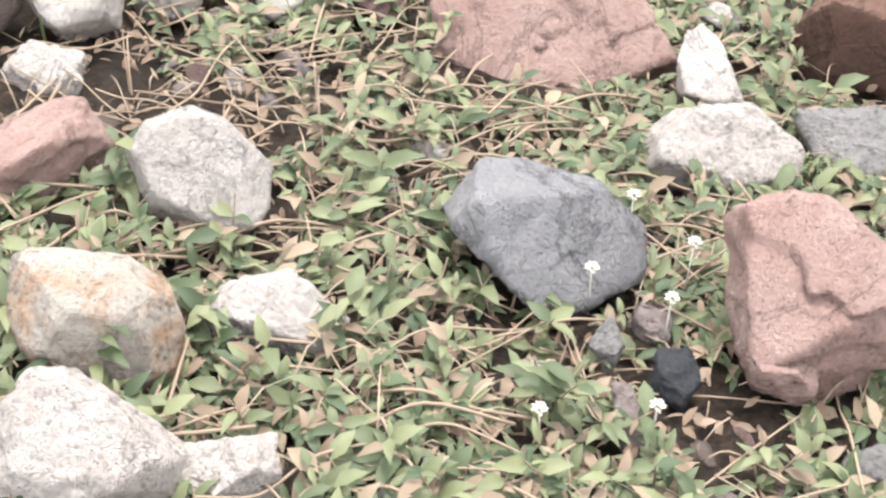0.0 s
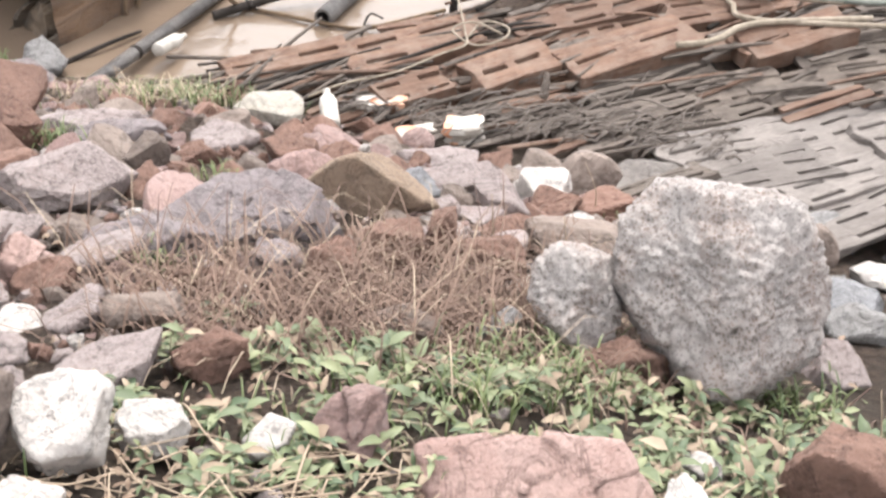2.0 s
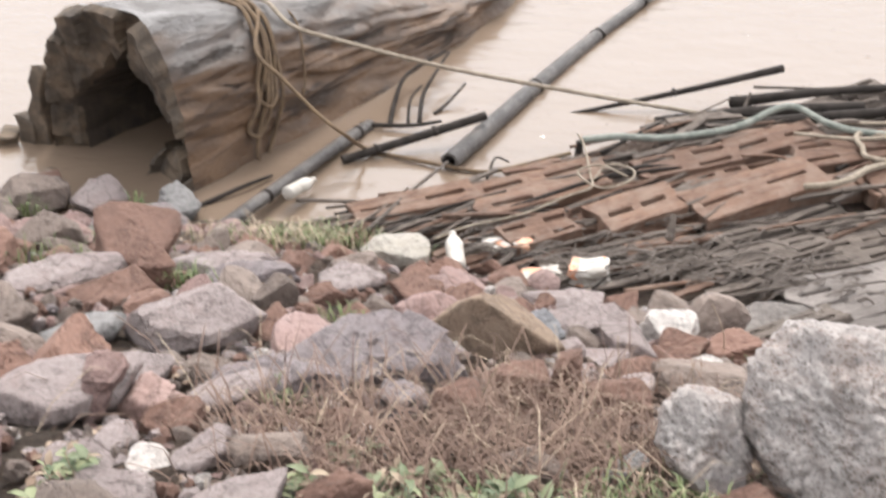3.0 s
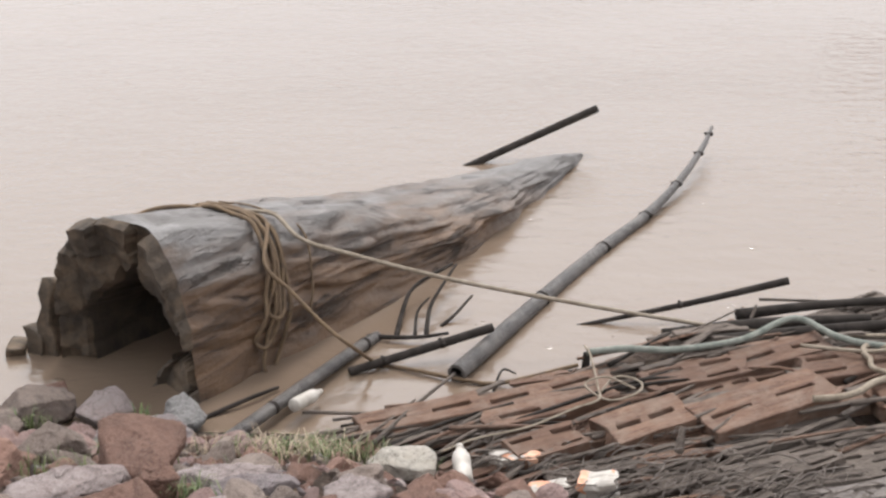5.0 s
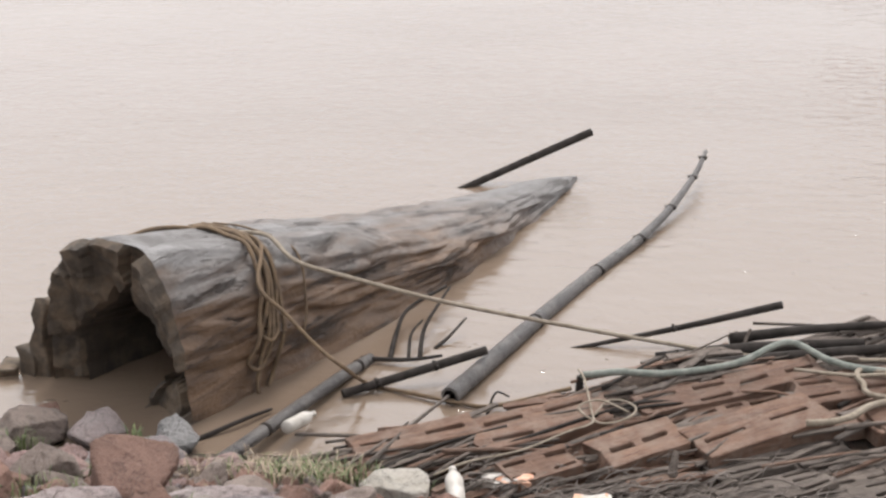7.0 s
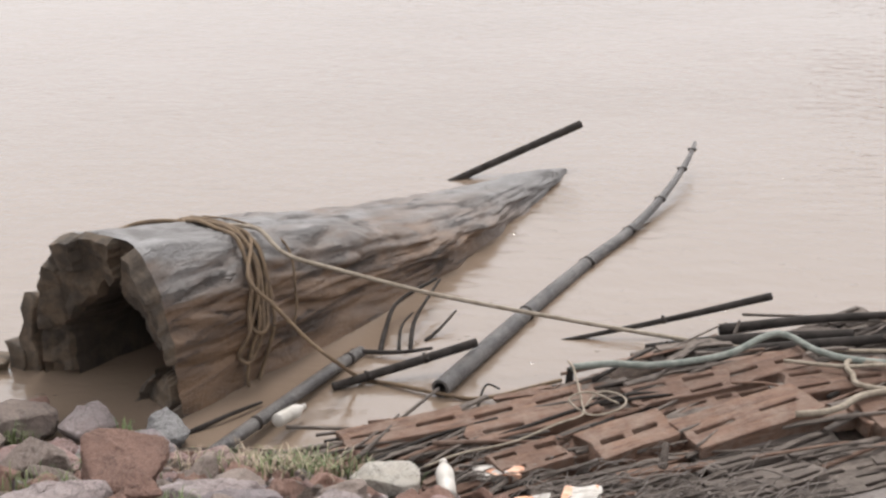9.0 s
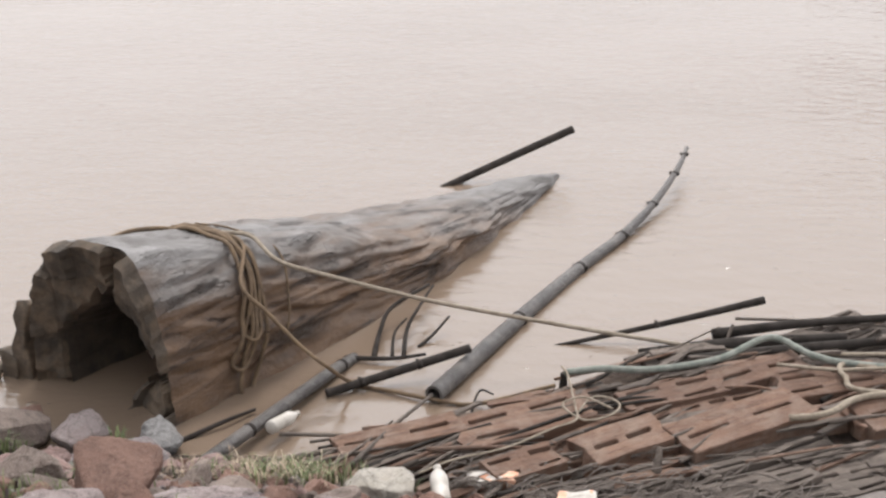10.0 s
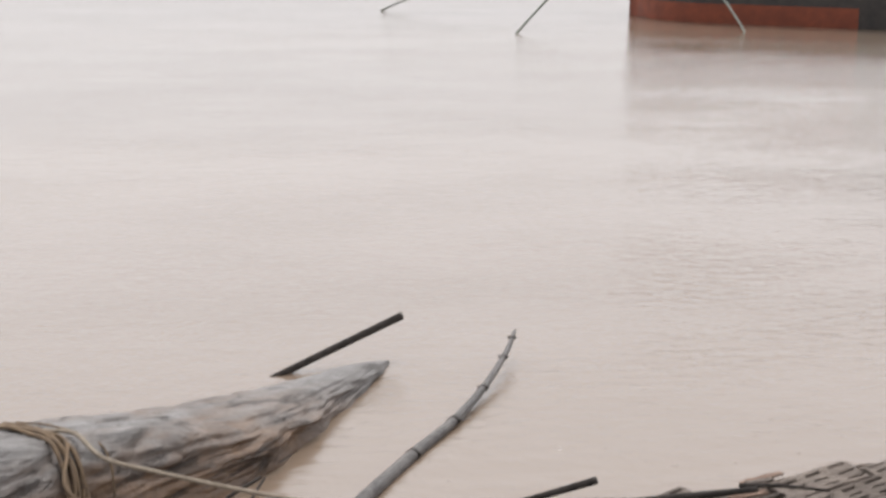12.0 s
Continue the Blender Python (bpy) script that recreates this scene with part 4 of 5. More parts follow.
rope("rope", [(0.65, 6.49, 0.23), (0.67, 6.38, 0.23), (0.68, 6.1, 0.21), (0.67, 5.97, 0.21), (0.55, 5.9, 0.20), (0.34, 5.75, 0.19), (0.1, 5.66, 0.18), (-0.05, 5.58, 0.16)], 0.0055, ROPE_PALE, "pale twine tied to a stake on planks")
rope("rope", [(0.69, 6.05, 0.21), (0.76, 6.17, 0.22), (0.84, 6.19, 0.21), (0.89, 6.12, 0.21), (0.84, 6.02, 0.21), (0.71, 5.97, 0.21), (0.62, 6.1, 0.22), (0.72, 6.14, 0.24), (0.85, 6.06, 0.22)], 0.0055, ROPE_PALE, "pale tangled twine on the planks")
# coils hung round the log
for i, (top, foot, low, wide) in enumerate(((0.172, 0.096, -18, 0.018), (0.180, 0.104, -34, 0.026), (0.188, 0.118, 2, 0.014))):
    down = [log_point(top + (foot - top) * (k / 8) ** 1.2, 112 - k * (112 - low) / 8, 0.016 + 0.012 * ((k + i) % 2)) for k in range(9)]
    up = [log_point(top + 0.006 + (foot + wide - top) * (k / 8) ** 1.2, 112 - k * (112 - low) / 8, 0.026) for k in range(8, -1, -1)]
    rope("rope", [log_point(top - 0.01, 130, 0.012)] + down + [log_point(foot + wide / 2, low - 5, 0.035)] + up, 0.0115, ROPE_BROWN, "brown rope coil hung over the log")
rope("rope", [log_point(0.075 + 0.011 * k, 124 - 2 * k, 0.014) for k in range(10)], 0.012, ROPE_BROWN, "brown rope end along the log top")
rope("rope", [log_point(0.23, 120, 0.012), log_point(0.225, 90, 0.012), log_point(0.215, 55, 0.012), log_point(0.20, 15, 0.012), log_point(0.185, -10, 0.02)], 0.006, ROPE_BROWN, "thin brown cord across the log")


# ================= bamboo and poles =================
def bamboo(points, r0, r1, nodes, label, material=None, twigs=True):
    thing = tagged(new("bamboo_pole"), label, "bamboo pole", "poles in the water")
    line = glide(points, 16)
    n = len(line) - 1
    thick = lambda t: r0 + (r1 - r0) * t
    v, f = tube_data(line, thick, 14, cap=False)
    b = len(v)
    inner, fi = tube_data(line[:6], lambda t: r0 * 0.72, 14, cap=False, base=b)
    v += inner
    f += [q[::-1] for q in fi]
    f += [(k, (k + 1) % 14, b + (k + 1) % 14, b + k) for k in range(14)]
    f.append(tuple(b + 5 * 14 + k for k in range(14)))
    f.append(tuple(n * 14 + k for k in range(14)))
    link_mesh("culm", v, f, material or BAMBOO, thing)
    for t in nodes:
        i = max(1, min(n - 1, int(t * n)))
        d = (line[i + 1] - line[i - 1]).normalized()
        v, f = tube_data([line[i] - d * 0.014, line[i] - d * 0.004, line[i] + d * 0.004, line[i] + d * 0.014],
                         lambda q: thick(t) * (1.02 if q in (0, 1) else 1.12), 14)
        link_mesh("node_ring", v, f, BLACK, thing, "dark ridged bamboo node")
        if twigs:
            u = d.cross(Vector((0, 0, 1))).normalized()
            for sgn in (-1, 1):
                p = line[i] + u * sgn * thick(t) * 0.9
                v, f = tube_data([p, p + u * sgn * 0.015 + Vector((0, 0, 0.015))], lambda q: 0.013 - 0.005 * q, 6)
                link_mesh("twig_stub", v, f, BLACK, thing)
    return thing


bamboo([(0.02, 6.55, 0.045), (0.56, 7.62, 0.025), (0.92, 8.28, 0.02), (1.24, 8.80, 0.03), (1.52, 9.32, 0.07), (1.76, 9.86, 0.13), (1.88, 10.2, 0.18)], 0.048, 0.014, (0.15, 0.335, 0.50, 0.66, 0.81, 0.94), "long grey wet bamboo pole floating in the river")
bamboo([(-1.02, 5.80, 0.09), (-0.97, 5.91, 0.08), (-0.53, 6.78, 0.04), (-0.40, 7.05, 0.01)], 0.034, 0.030, (0.45, 0.8), "grey bamboo pole running from shore into water", twigs=False)
bamboo([(-0.52, 6.62, 0.02), (-0.2, 6.76, 0.06), (0.21, 6.91, 0.13)], 0.022, 0.024, (0.3, 0.7), "dark short bamboo piece beside the log", BLACK)
bamboo([(0.62, 7.22, -0.02), (1.24, 7.28, 0.09), (1.83, 7.34, 0.21)], 0.010, 0.022, (0.5,), "dark thin pole rising from the water", BLACK)
bamboo([(-0.03, 9.83, -0.06), (0.60, 10.09, 0.15), (1.05, 10.27, 0.30)], 0.025, 0.029, (), "black straight pole sticking out behind the log", BLACK, False)


def stick(points, r, material, label, name="stick"):
    v, f = tube_data(glide(points, 5), lambda t: r * (1 - 0.5 * t) + 0.002, 6)
    return tagged(link_mesh(name, v, f, material), label, "stick", "sticks and branches")


for pts, r in (([(-0.30, 7.05, 0.0), (-0.27, 7.3, 0.05), (-0.21, 7.51, 0.10), (0.0, 7.72, 0.15)], 0.02),
               ([(-0.14, 7.07, 0.0), (-0.12, 7.3, 0.07), (-0.04, 7.54, 0.12), (0.02, 7.75, 0.13)], 0.017),
               ([(-0.06, 7.2, 0.0), (0.02, 7.3, 0.03), (0.11, 7.43, 0.08)], 0.014),
               ([(-0.45, 7.03, 0.02), (-0.2, 7.0, 0.03), (-0.02, 7.03, 0.04)], 0.02),
               ([(-0.20, 7.06, 0.0), (-0.19, 7.25, 0.06), (-0.13, 7.4, 0.08)], 0.012),
               ([(-1.2, 6.15, 0.0), (-1.0, 6.3, 0.03), (-0.86, 6.45, 0.02)], 0.018),
               ([(0.2, 6.42, 0.0), (0.25, 6.6, 0.04), (0.32, 6.58, 0.03)], 0.008)):
    stick(pts, r * 0.65, BLACK, "dark wet branch in the shallow water", "branch")


# ================= raft of slotted boards on the mud flat =================
def slotted_board(length, width, thick, nx, ny, slot, seed):
    """One board with through slots, as a mesh."""
    rnd = random.Random(seed)
    xs, ys = [-length / 2], [-width / 2]
    for i in range(nx):
        c = -length / 2 + length * (i + 0.5) / nx + rnd.uniform(-0.02, 0.02)
        half = length / nx * 0.31
        xs += [c - half, c + half]
    for j in range(ny):
        c = -width / 2 + width * (j + 0.5) / ny
        ys += [c - slot / 2, c + slot / 2]
    xs.append(length / 2)
    ys.append(width / 2)
    bm = bmesh.new()
    grid = {}

    def vert(i, j, k):
        if (i, j, k) not in grid:
            x, y, z = xs[i], ys[j], (thick / 2 if k else -thick / 2)
            w = Vector((x * 3 + seed, y * 9, k))
            grid[i, j, k] = bm.verts.new((x + 0.035 * noise.noise(w) * (2 if i in (0, len(xs) - 1) else 0.4), y + 0.022 * noise.noise(w + Vector((3, 3, 3))), z + 0.016 * noise.noise(w * 1.3)))
        return grid[i, j, k]

    solid = lambda i, j: 0 <= i < len(xs) - 1 and 0 <= j < len(ys) - 1 and not (i % 2 == 1 and j % 2 == 1)
    for i in range(len(xs) - 1):
        for j in range(len(ys) - 1):
            if not solid(i, j):
                continue
            bm.faces.new([vert(*q, 1) for q in ((i, j), (i + 1, j), (i + 1, j + 1), (i, j + 1))])
            bm.faces.new([vert(*q, 0) for q in ((i, j), (i, j + 1), (i + 1, j + 1), (i + 1, j))])
            for di, dj, a, b in ((0, -1, (i, j), (i + 1, j)), (1, 0, (i + 1, j), (i + 1, j + 1)), (0, 1, (i + 1, j + 1), (i, j + 1)), (-1, 0, (i, j + 1), (i, j))):
                if not solid(i + di, j + dj):
                    bm.faces.new([vert(*a, 0), vert(*b, 0), vert(*b, 1), vert(*a, 1)])
    bmesh.ops.bevel(bm, geom=bm.edges[:], offset=0.004, segments=1, affect="EDGES", clamp_overlap=True)
    me = bpy.data.meshes.new("slotted_board")
    bm.to_mesh(me)
    bm.free()
    return me


# the thick blocks that lie proud on the raft: place, bearing, length and width
BLOCKS = ((1.45, 6.05, 28, 0.72, 0.25), (0.44, 6.07, 25, 0.66, 0.25), (0.87, 5.87, 27, 0.42, 0.22), (1.17, 6.32, 20, 0.55, 0.16), (1.64, 6.57, 25, 0.54, 0.17), (1.96, 6.46, 15, 0.55, 0.21), (-0.14, 5.92, 20, 0.60, 0.16), (0.42, 5.66, 25, 0.36, 0.16), (2.3, 6.2, 22, 0.6, 0.22))


def raft():
    rnd = random.Random(11)
    red = [slotted_board(0.62 + 0.12 * (i % 3), 0.17 + 0.03 * (i % 2), 0.085, 2 + i % 2, 1 + i % 2, 0.020, i) for i in range(6)]
    grey = [slotted_board(0.75 + 0.1 * (i % 3), 0.22, 0.035, 3, 3, 0.020, 20 + i) for i in range(5)]
    for me in red:
        me.materials.append(PLANK)
    for me in grey:
        me.materials.append(GREYWOOD)
    u, v = Vector((math.cos(radians(25)), math.sin(radians(25)), 0)), Vector((-math.sin(radians(25)), math.cos(radians(25)), 0))
    for row in range(-9, 15):
        for col in range(-4, 8):
            at = Vector((0.7, 5.9, 0)) + u * ((col + 0.5 * (row % 2)) * 0.72 + rnd.uniform(-0.14, 0.14)) + v * (row * 0.185 + rnd.uniform(-0.04, 0.04))
            ends = [at + u * 0.35, at - u * 0.35]
            near = 0.45 if at.x > 1.25 else 0.02
            if any(e.y < lie(e.x, SHORE) - near or e.y > lie(e.x, FLAT_END) - 0.04 for e in ends) or at.x > 4.2 or rnd.random() < 0.1:
                continue
            if at.x > 1.45 and at.y < 5.55:
                continue
            is_red = at.y > 5.75 + 0.10 * at.x and at.y < 6.7 and at.x < 2.3
            me = rnd.choice(red if is_red else grey)
            ob = new("slotted_board", me)
            z = rnd.uniform(0.045, 0.095) if is_red else rnd.uniform(0.055, 0.085)
            slope = max(0.0, bank_height(at.x, at.y) - 0.035)
            ob.matrix_world = pose(at.x, at.y, z + slope * 0.9, rnd.uniform(-9, 9) - (12 if slope > 0.03 else 0), rnd.uniform(-4.0, 4.0), 25 + rnd.gauss(0, 7)) @ Matrix.Diagonal((rnd.uniform(0.7, 1.15), rnd.uniform(0.75, 1.15), 1, 1))
            tagged(ob, "red-brown slotted wooden board on the shore raft" if is_red else "silt-covered grey slotted wooden board on mud", "board", "slotted boards of the raft")
    # large silted slabs beside the boulder
    slab_wood = wood_mat("silt_coated_wood", (0.235, 0.208, 0.19), (0.155, 0.132, 0.118), (0.27, 0.238, 0.215), (3, 40, 40), 0.9)
    for i, (x, y, z, yaw) in enumerate(((1.95, 5.32, 0.075, 22), (2.35, 5.12, 0.10, 25), (2.20, 4.74, 0.13, 27), (2.85, 5.42, 0.09, 24), (2.9, 4.98, 0.14, 26), (1.62, 5.04, 0.09, 16), (2.75, 4.6, 0.22, 28), (2.45, 5.52, 0.065, 24))):
        me = slotted_board(1.05, 0.40, 0.045, 4, 4, 0.022, 80 + i)
        me.materials.append(slab_wood)
        ob = new("wooden_pallet", me)
        ob.matrix_world = pose(x, y, z, -7 if y < 5.2 else -2, 3 - 2 * (i % 3), yaw)
        tagged(ob, "large silt-grey slotted wooden pallet lying on mud", "pallet", "slotted pallets on the mud")
    # bigger blocks lying on top
    for i, (x, y, yaw, n, w) in enumerate(BLOCKS):
        me = slotted_board(n, w, 0.10, 2, 1 + i % 2, 0.024, 60 + i)
        me.materials.append(PLANK)
        ob = new("slotted_board", me)
        ob.matrix_world = pose(x, y, 0.125, 4 + 2 * (i % 3), -3 + 2 * (i % 2), yaw)
        tagged(ob, "thick red-brown slotted wooden block on the raft", "board", "slotted boards of the raft")
    # splinters, laths and drift sticks
    for k in range(110):
        x = rnd.uniform(-0.4, 3.2)
        y = rnd.uniform(lie(x, SHORE) + 0.02, lie(x, FLAT_END) - 0.05)
        if x > 1.5 and y < 5.6:
            continue
        far = y > lie(x, FLAT_END) - 0.45
        n = rnd.uniform(0.10, 0.30) * (1.6 if far else 1.0)
        a = radians(25 + rnd.gauss(0, 13 if not far else 18))
        z = 0.13 if far or y > 5.72 + 0.12 * x else 0.10
        d = Vector((math.cos(a), math.sin(a), rnd.uniform(-0.04, 0.06)))
        c = Vector((x, y, z + rnd.uniform(0, 0.03)))
        mid = c + Vector((0, 0, rnd.uniform(0, 0.02))) + Vector((-d.y, d.x, 0)) * rnd.uniform(-0.03, 0.03)
        stick([c - d * n, mid, c + d * n], rnd.uniform(0.004, 0.012), rnd.choice((BLACK, GREYWOOD, GREYWOOD, GREYWOOD, GREYWOOD, PLANK)), "thin drift stick on the raft boards", "drift_stick")
    laths = []
    for i in range(5):
        bm = bmesh.new()
        bmesh.ops.create_cube(bm, size=1)
        bmesh.ops.subdivide_edges(bm, edges=[e for e in bm.edges if abs(e.verts[0].co.x - e.verts[1].co.x) > 0.5], cuts=4)
        for q in bm.verts:
            q.co = Vector((q.co.x * 0.4, q.co.y * 0.035 * (1 + 0.5 * noise.noise((q.co.x * 4, i, 0))), q.co.z * 0.012 + 0.012 * noise.noise((q.co.x * 3, i, 5))))
        me = bpy.data.meshes.new("lath")
        bm.to_mesh(me)
        bm.free()
        me.materials.append((PLANK, GREYWOOD, PLANK, GREYWOOD, GREYWOOD)[i])
        laths.append(me)
    for k in range(150):
        x = rnd.uniform(-0.35, 3.0)
        y = rnd.uniform(lie(x, SHORE) + 0.02, lie(x, FLAT_END) - 0.05)
        if x > 1.5 and y < 5.6:
            continue
        ob = new("lath", rnd.choice(laths))
        ob.matrix_world = pose(x, y, (0.125 if y > 5.75 + 0.1 * x else 0.095) + rnd.uniform(0, 0.02), rnd.uniform(-10, 10), rnd.uniform(-4, 4), 25 + rnd.gauss(0, 9)) @ Matrix.Diagonal((rnd.uniform(0.4, 1.3), rnd.uniform(0.5, 1.3), 1, 1))
        tagged(ob, "splintered thin wooden lath on the raft", "lath", "laths on the raft")
    for pts, r in (([(1.10, 6.92, 0.07), (1.6, 6.97, 0.12), (2.2, 7.03, 0.13)], 0.045), ([(1.35, 6.80, 0.1), (1.9, 6.88, 0.13), (2.5, 7.0, 0.13)], 0.04),
                   ([(1.5, 7.05, 0.14), (2.0, 7.12, 0.17), (2.7, 7.2, 0.18)], 0.03), ([(1.55, 6.98, 0.1), (1.6, 7.04, 0.2)], 0.012), ([(0.3, 6.36, 0.07), (0.6, 6.44, 0.1), (0.95, 6.52, 0.1)], 0.03),
                   ([(-0.35, 5.97, 0.05), (0.0, 6.12, 0.06), (0.3, 6.3, 0.06)], 0.02), ([(0.66, 6.50, 0.0), (0.66, 6.49, 0.19)], 0.03), ([(1.0, 5.66, 0.1), (1.02, 5.72, 0.21)], 0.022)):
        stick(pts, r, BLACK if r > 0.025 else GREYWOOD, "dark waterlogged timber at the raft edge", "timber")


raft()


# matted roots and dark litter between boulder and boards
def litter():
    rnd = random.Random(21)
    verts, faces = [], []
    for k in range(330):
        x = rnd.uniform(0.1, 1.75)
        y = lie(x, SHORE) + abs(rnd.gauss(0.02, 0.22)) + 0.35 * max(0, min(1, (x - 0.6)))
        z = bank_height(x, y) + 0.05 + rnd.uniform(0, 0.05)
        a, n = rnd.gauss(0.4, 0.35), rnd.uniform(0.03, 0.12)
        d = Vector((math.cos(a), math.sin(a), rnd.uniform(-0.15, 0.3)))
        c = Vector((x, y, z))
        v, f = tube_data(glide([c - d * n, c + Vector((rnd.uniform(-.03, .03), rnd.uniform(-.03, .03), 0.03)), c + d * n], 3), rnd.uniform(0.0015, 0.0045), 4, base=len(verts))
        verts += v
        faces += f
    tagged(link_mesh("root_litter", verts, faces, wood_mat("dark_root_wood", (0.25, 0.21, 0.18), (0.14, 0.115, 0.098), (0.29, 0.25, 0.22))), "dark tangled roots and driftwood litter", "litter", kind="stuff")


litter()

# ================= plants of the bank =================
def patch(name, material, label, pieces):
    verts, faces = [], []
    for v, f in pieces:
        b = len(verts)
        verts += v
        faces += [tuple(b + i for i in q) for q in f]
    ob = link_mesh(name, verts, faces, material)
    return tagged(ob, label, "plants", kind="stuff")


def leaf(at, d, n, length, width):
    """A folded pointed leaf."""
    s = d.cross(n).normalized()
    up = s.cross(d).normalized()
    mid = [at, at + d * length * 0.3 + up * length * 0.05, at + d * length * 0.65 + up * length * 0.05, at + d * length - up * length * 0.10]
    lw = [0.0, 0.5, 0.38, 0.0]
    v = [mid[0], mid[1], mid[2], mid[3]]
    v += [mid[1] + s * width * lw[1] + up * width * 0.16, mid[2] + s * width * lw[2] + up * width * 0.12]
    v += [mid[1] - s * width * lw[1] + up * width * 0.16, mid[2] - s * width * lw[2] + up * width * 0.12]
    return v, [(0, 1, 4), (1, 2, 5, 4), (2, 3, 5), (0, 6, 1), (1, 6, 7, 2), (2, 7, 3)]


def weeds(spots, seed):
    rnd = random.Random(seed)
    leaves, stems, flowers = [], [], []
    for x, y, size in spots:
        base = Vector((x, y, bank_height(x, y) - 0.01))
        for shoot in range(rnd.choice((1, 2, 2, 3))):
            lean = Vector((rnd.gauss(0, 0.7), rnd.gauss(0, 0.6) - 0.25, 1.0)).normalized()
            n = rnd.uniform(0.04, 0.11) * size
            line = glide([base, base + lean * n * 0.5 + Vector((0, 0, 0.012)), base + lean * n], 3)
            stems.append(tube_data(line, lambda t: 0.0022 - 0.001 * t, 4, cap=False))
            for k in range(rnd.choice((3, 4, 5))):
                p = line[min(len(line) - 1, 2 + k)]
                a = rnd.uniform(0, 6.28)
                for half in (0, 1):
                    d = Vector((math.cos(a + half * math.pi), math.sin(a + half * math.pi), rnd.uniform(-0.1, 0.5))).normalized()
                    ln = rnd.uniform(0.019, 0.052) * size
                    leaves.append(leaf(p, d, Vector((rnd.uniform(-.3, .3), rnd.uniform(-.3, .3), 1)), ln, ln * rnd.uniform(0.28, 0.5)))
    return leaves, stems


rnd = random.Random(31)
spots = []
for tries in range(9000):
    if len(spots) >= 600:
        break
    y = rnd.uniform(0.75, 2.95)
    x = rnd.uniform(-0.2 - 0.3 * y, 0.35 + 0.45 * y)
    dense = noise.noise((x * 3.0, y * 3.0, 4)) + (0.25 if y < 2.0 else 0.0)
    if x < -0.35 and y > 1.7:
        dense -= 0.3
    if dense < -0.02 or not free(x, y, 0.78):
        continue
    spots.append((x, y, rnd.uniform(0.75, 1.25)))
for k in range(45):
    x, y = rnd.uniform(-0.25, 1.15), rnd.uniform(2.1, 2.75)
    if free(x, y, 0.8):
        spots.append((x, y, rnd.uniform(1.1, 1.6)))


def joined(pieces):
    verts, faces = [], []
    for v, f in pieces:
        k = len(verts)
        verts += v
        faces += [tuple(k + i for i in q) for q in f]
    return verts, faces


# the tallest weeds stand as plants of their own
for k, spot in enumerate(spots[:80]):
    lv, st = weeds([(spot[0], spot[1], spot[2] * 1.25)], 200 + k)
    plant = tagged(new("weed_plant"), "small green weed plant with pointed leaves", "plant", "weeds between the stones")
    link_mesh("foliage", *joined(lv), LEAF, plant)
    link_mesh("stem", *joined(st), STRAW, plant, "thin pale stem")
lv, st = weeds(spots[80:], 32)
patch("creeping_weeds", LEAF, "green creeping weeds with small pointed leaves", [q for i, q in enumerate(lv) if i % 8 not in (3, 6)])
DEAD = leaf_mat("withered_leaf", (0.20, 0.145, 0.10), (0.35, 0.28, 0.20), 0.85)
patch("withered_leaves", DEAD, "beige withered leaves among the weeds", [q for i, q in enumerate(lv) if i % 8 in (3, 6)])
patch("weed_stems", STRAW, "thin pale stems of the creeping weeds", st)


def blades(area, count, length, width, lean, seed, slack=0.7):
    rnd = random.Random(seed)
    out = []
    for k in range(count):
        for tries in range(6):
            x, y = rnd.gauss(area[0], area[2]), rnd.gauss(area[1], area[3])
            if free(x, y, slack):
                break
        b = Vector((x, y, bank_height(x, y) - 0.005))
        n = rnd.uniform(0.5, 1.0) * length
        a = rnd.uniform(0, 6.28)
        d = Vector((math.cos(a), math.sin(a), 0))
        s = Vector((-d.y, d.x, 0)) * width * rnd.uniform(0.6, 1)
        l = lean * rnd.uniform(0.4, 1.3)
        p1, p2, p3 = b + d * n * l * 0.2 + Vector((0, 0, n * 0.45)), b + d * n * l * 0.55 + Vector((0, 0, n * 0.75)), b + d * n * l + Vector((0, 0, n * (0.85 - 0.3 * l)))
        out.append(([b - s, b + s, p1 - s * 0.9, p1 + s * 0.9, p2 - s * 0.6, p2 + s * 0.6, p3], [(0, 1, 3, 2), (2, 3, 5, 4), (4, 5, 6)]))
    return out


patch("green_grass", GRASS, "tufts of fresh green grass on the bank",
      blades((0.35, 2.62, 0.16, 0.10), 170, 0.15, 0.0042, 0.8, 41) + blades((0.62, 2.84, 0.16, 0.10), 170, 0.16, 0.0042, 0.8, 42) + blades((1.2, 2.76, 0.10, 0.08), 120, 0.12, 0.004, 0.8, 44) + blades((-0.62, 5.5, 0.2, 0.09), 330, 0.16, 0.003, 0.7, 45, 0.2) + blades((-0.49, 3.3, 0.05, 0.05), 60, 0.12, 0.004, 0.7, 46, 0.2)
      + blades((-1.7, 5.0, 0.3, 0.12), 160, 0.14, 0.003, 0.7, 47, 0.3) + blades((-1.42, 5.95, 0.025, 0.02), 26, 0.2, 0.006, 0.3, 48, 0.0) + blades((-1.45, 5.4, 0.06, 0.03), 60, 0.16, 0.004, 0.5, 60, 0.0) + blades((-1.95, 5.95, 0.06, 0.03), 70, 0.17, 0.004, 0.5, 61, 0.0) + blades((-0.95, 4.55, 0.06, 0.04), 60, 0.16, 0.004, 0.6, 62, 0.0) + blades((-0.33, 4.1, 0.05, 0.04), 40, 0.14, 0.004, 0.6, 63, 0.0) + blades((1.15, 4.45, 0.05, 0.05), 60, 0.1, 0.004, 0.6, 64, 0.0) + blades((0.05, 2.3, 0.25, 0.15), 160, 0.12, 0.003, 0.8, 49))
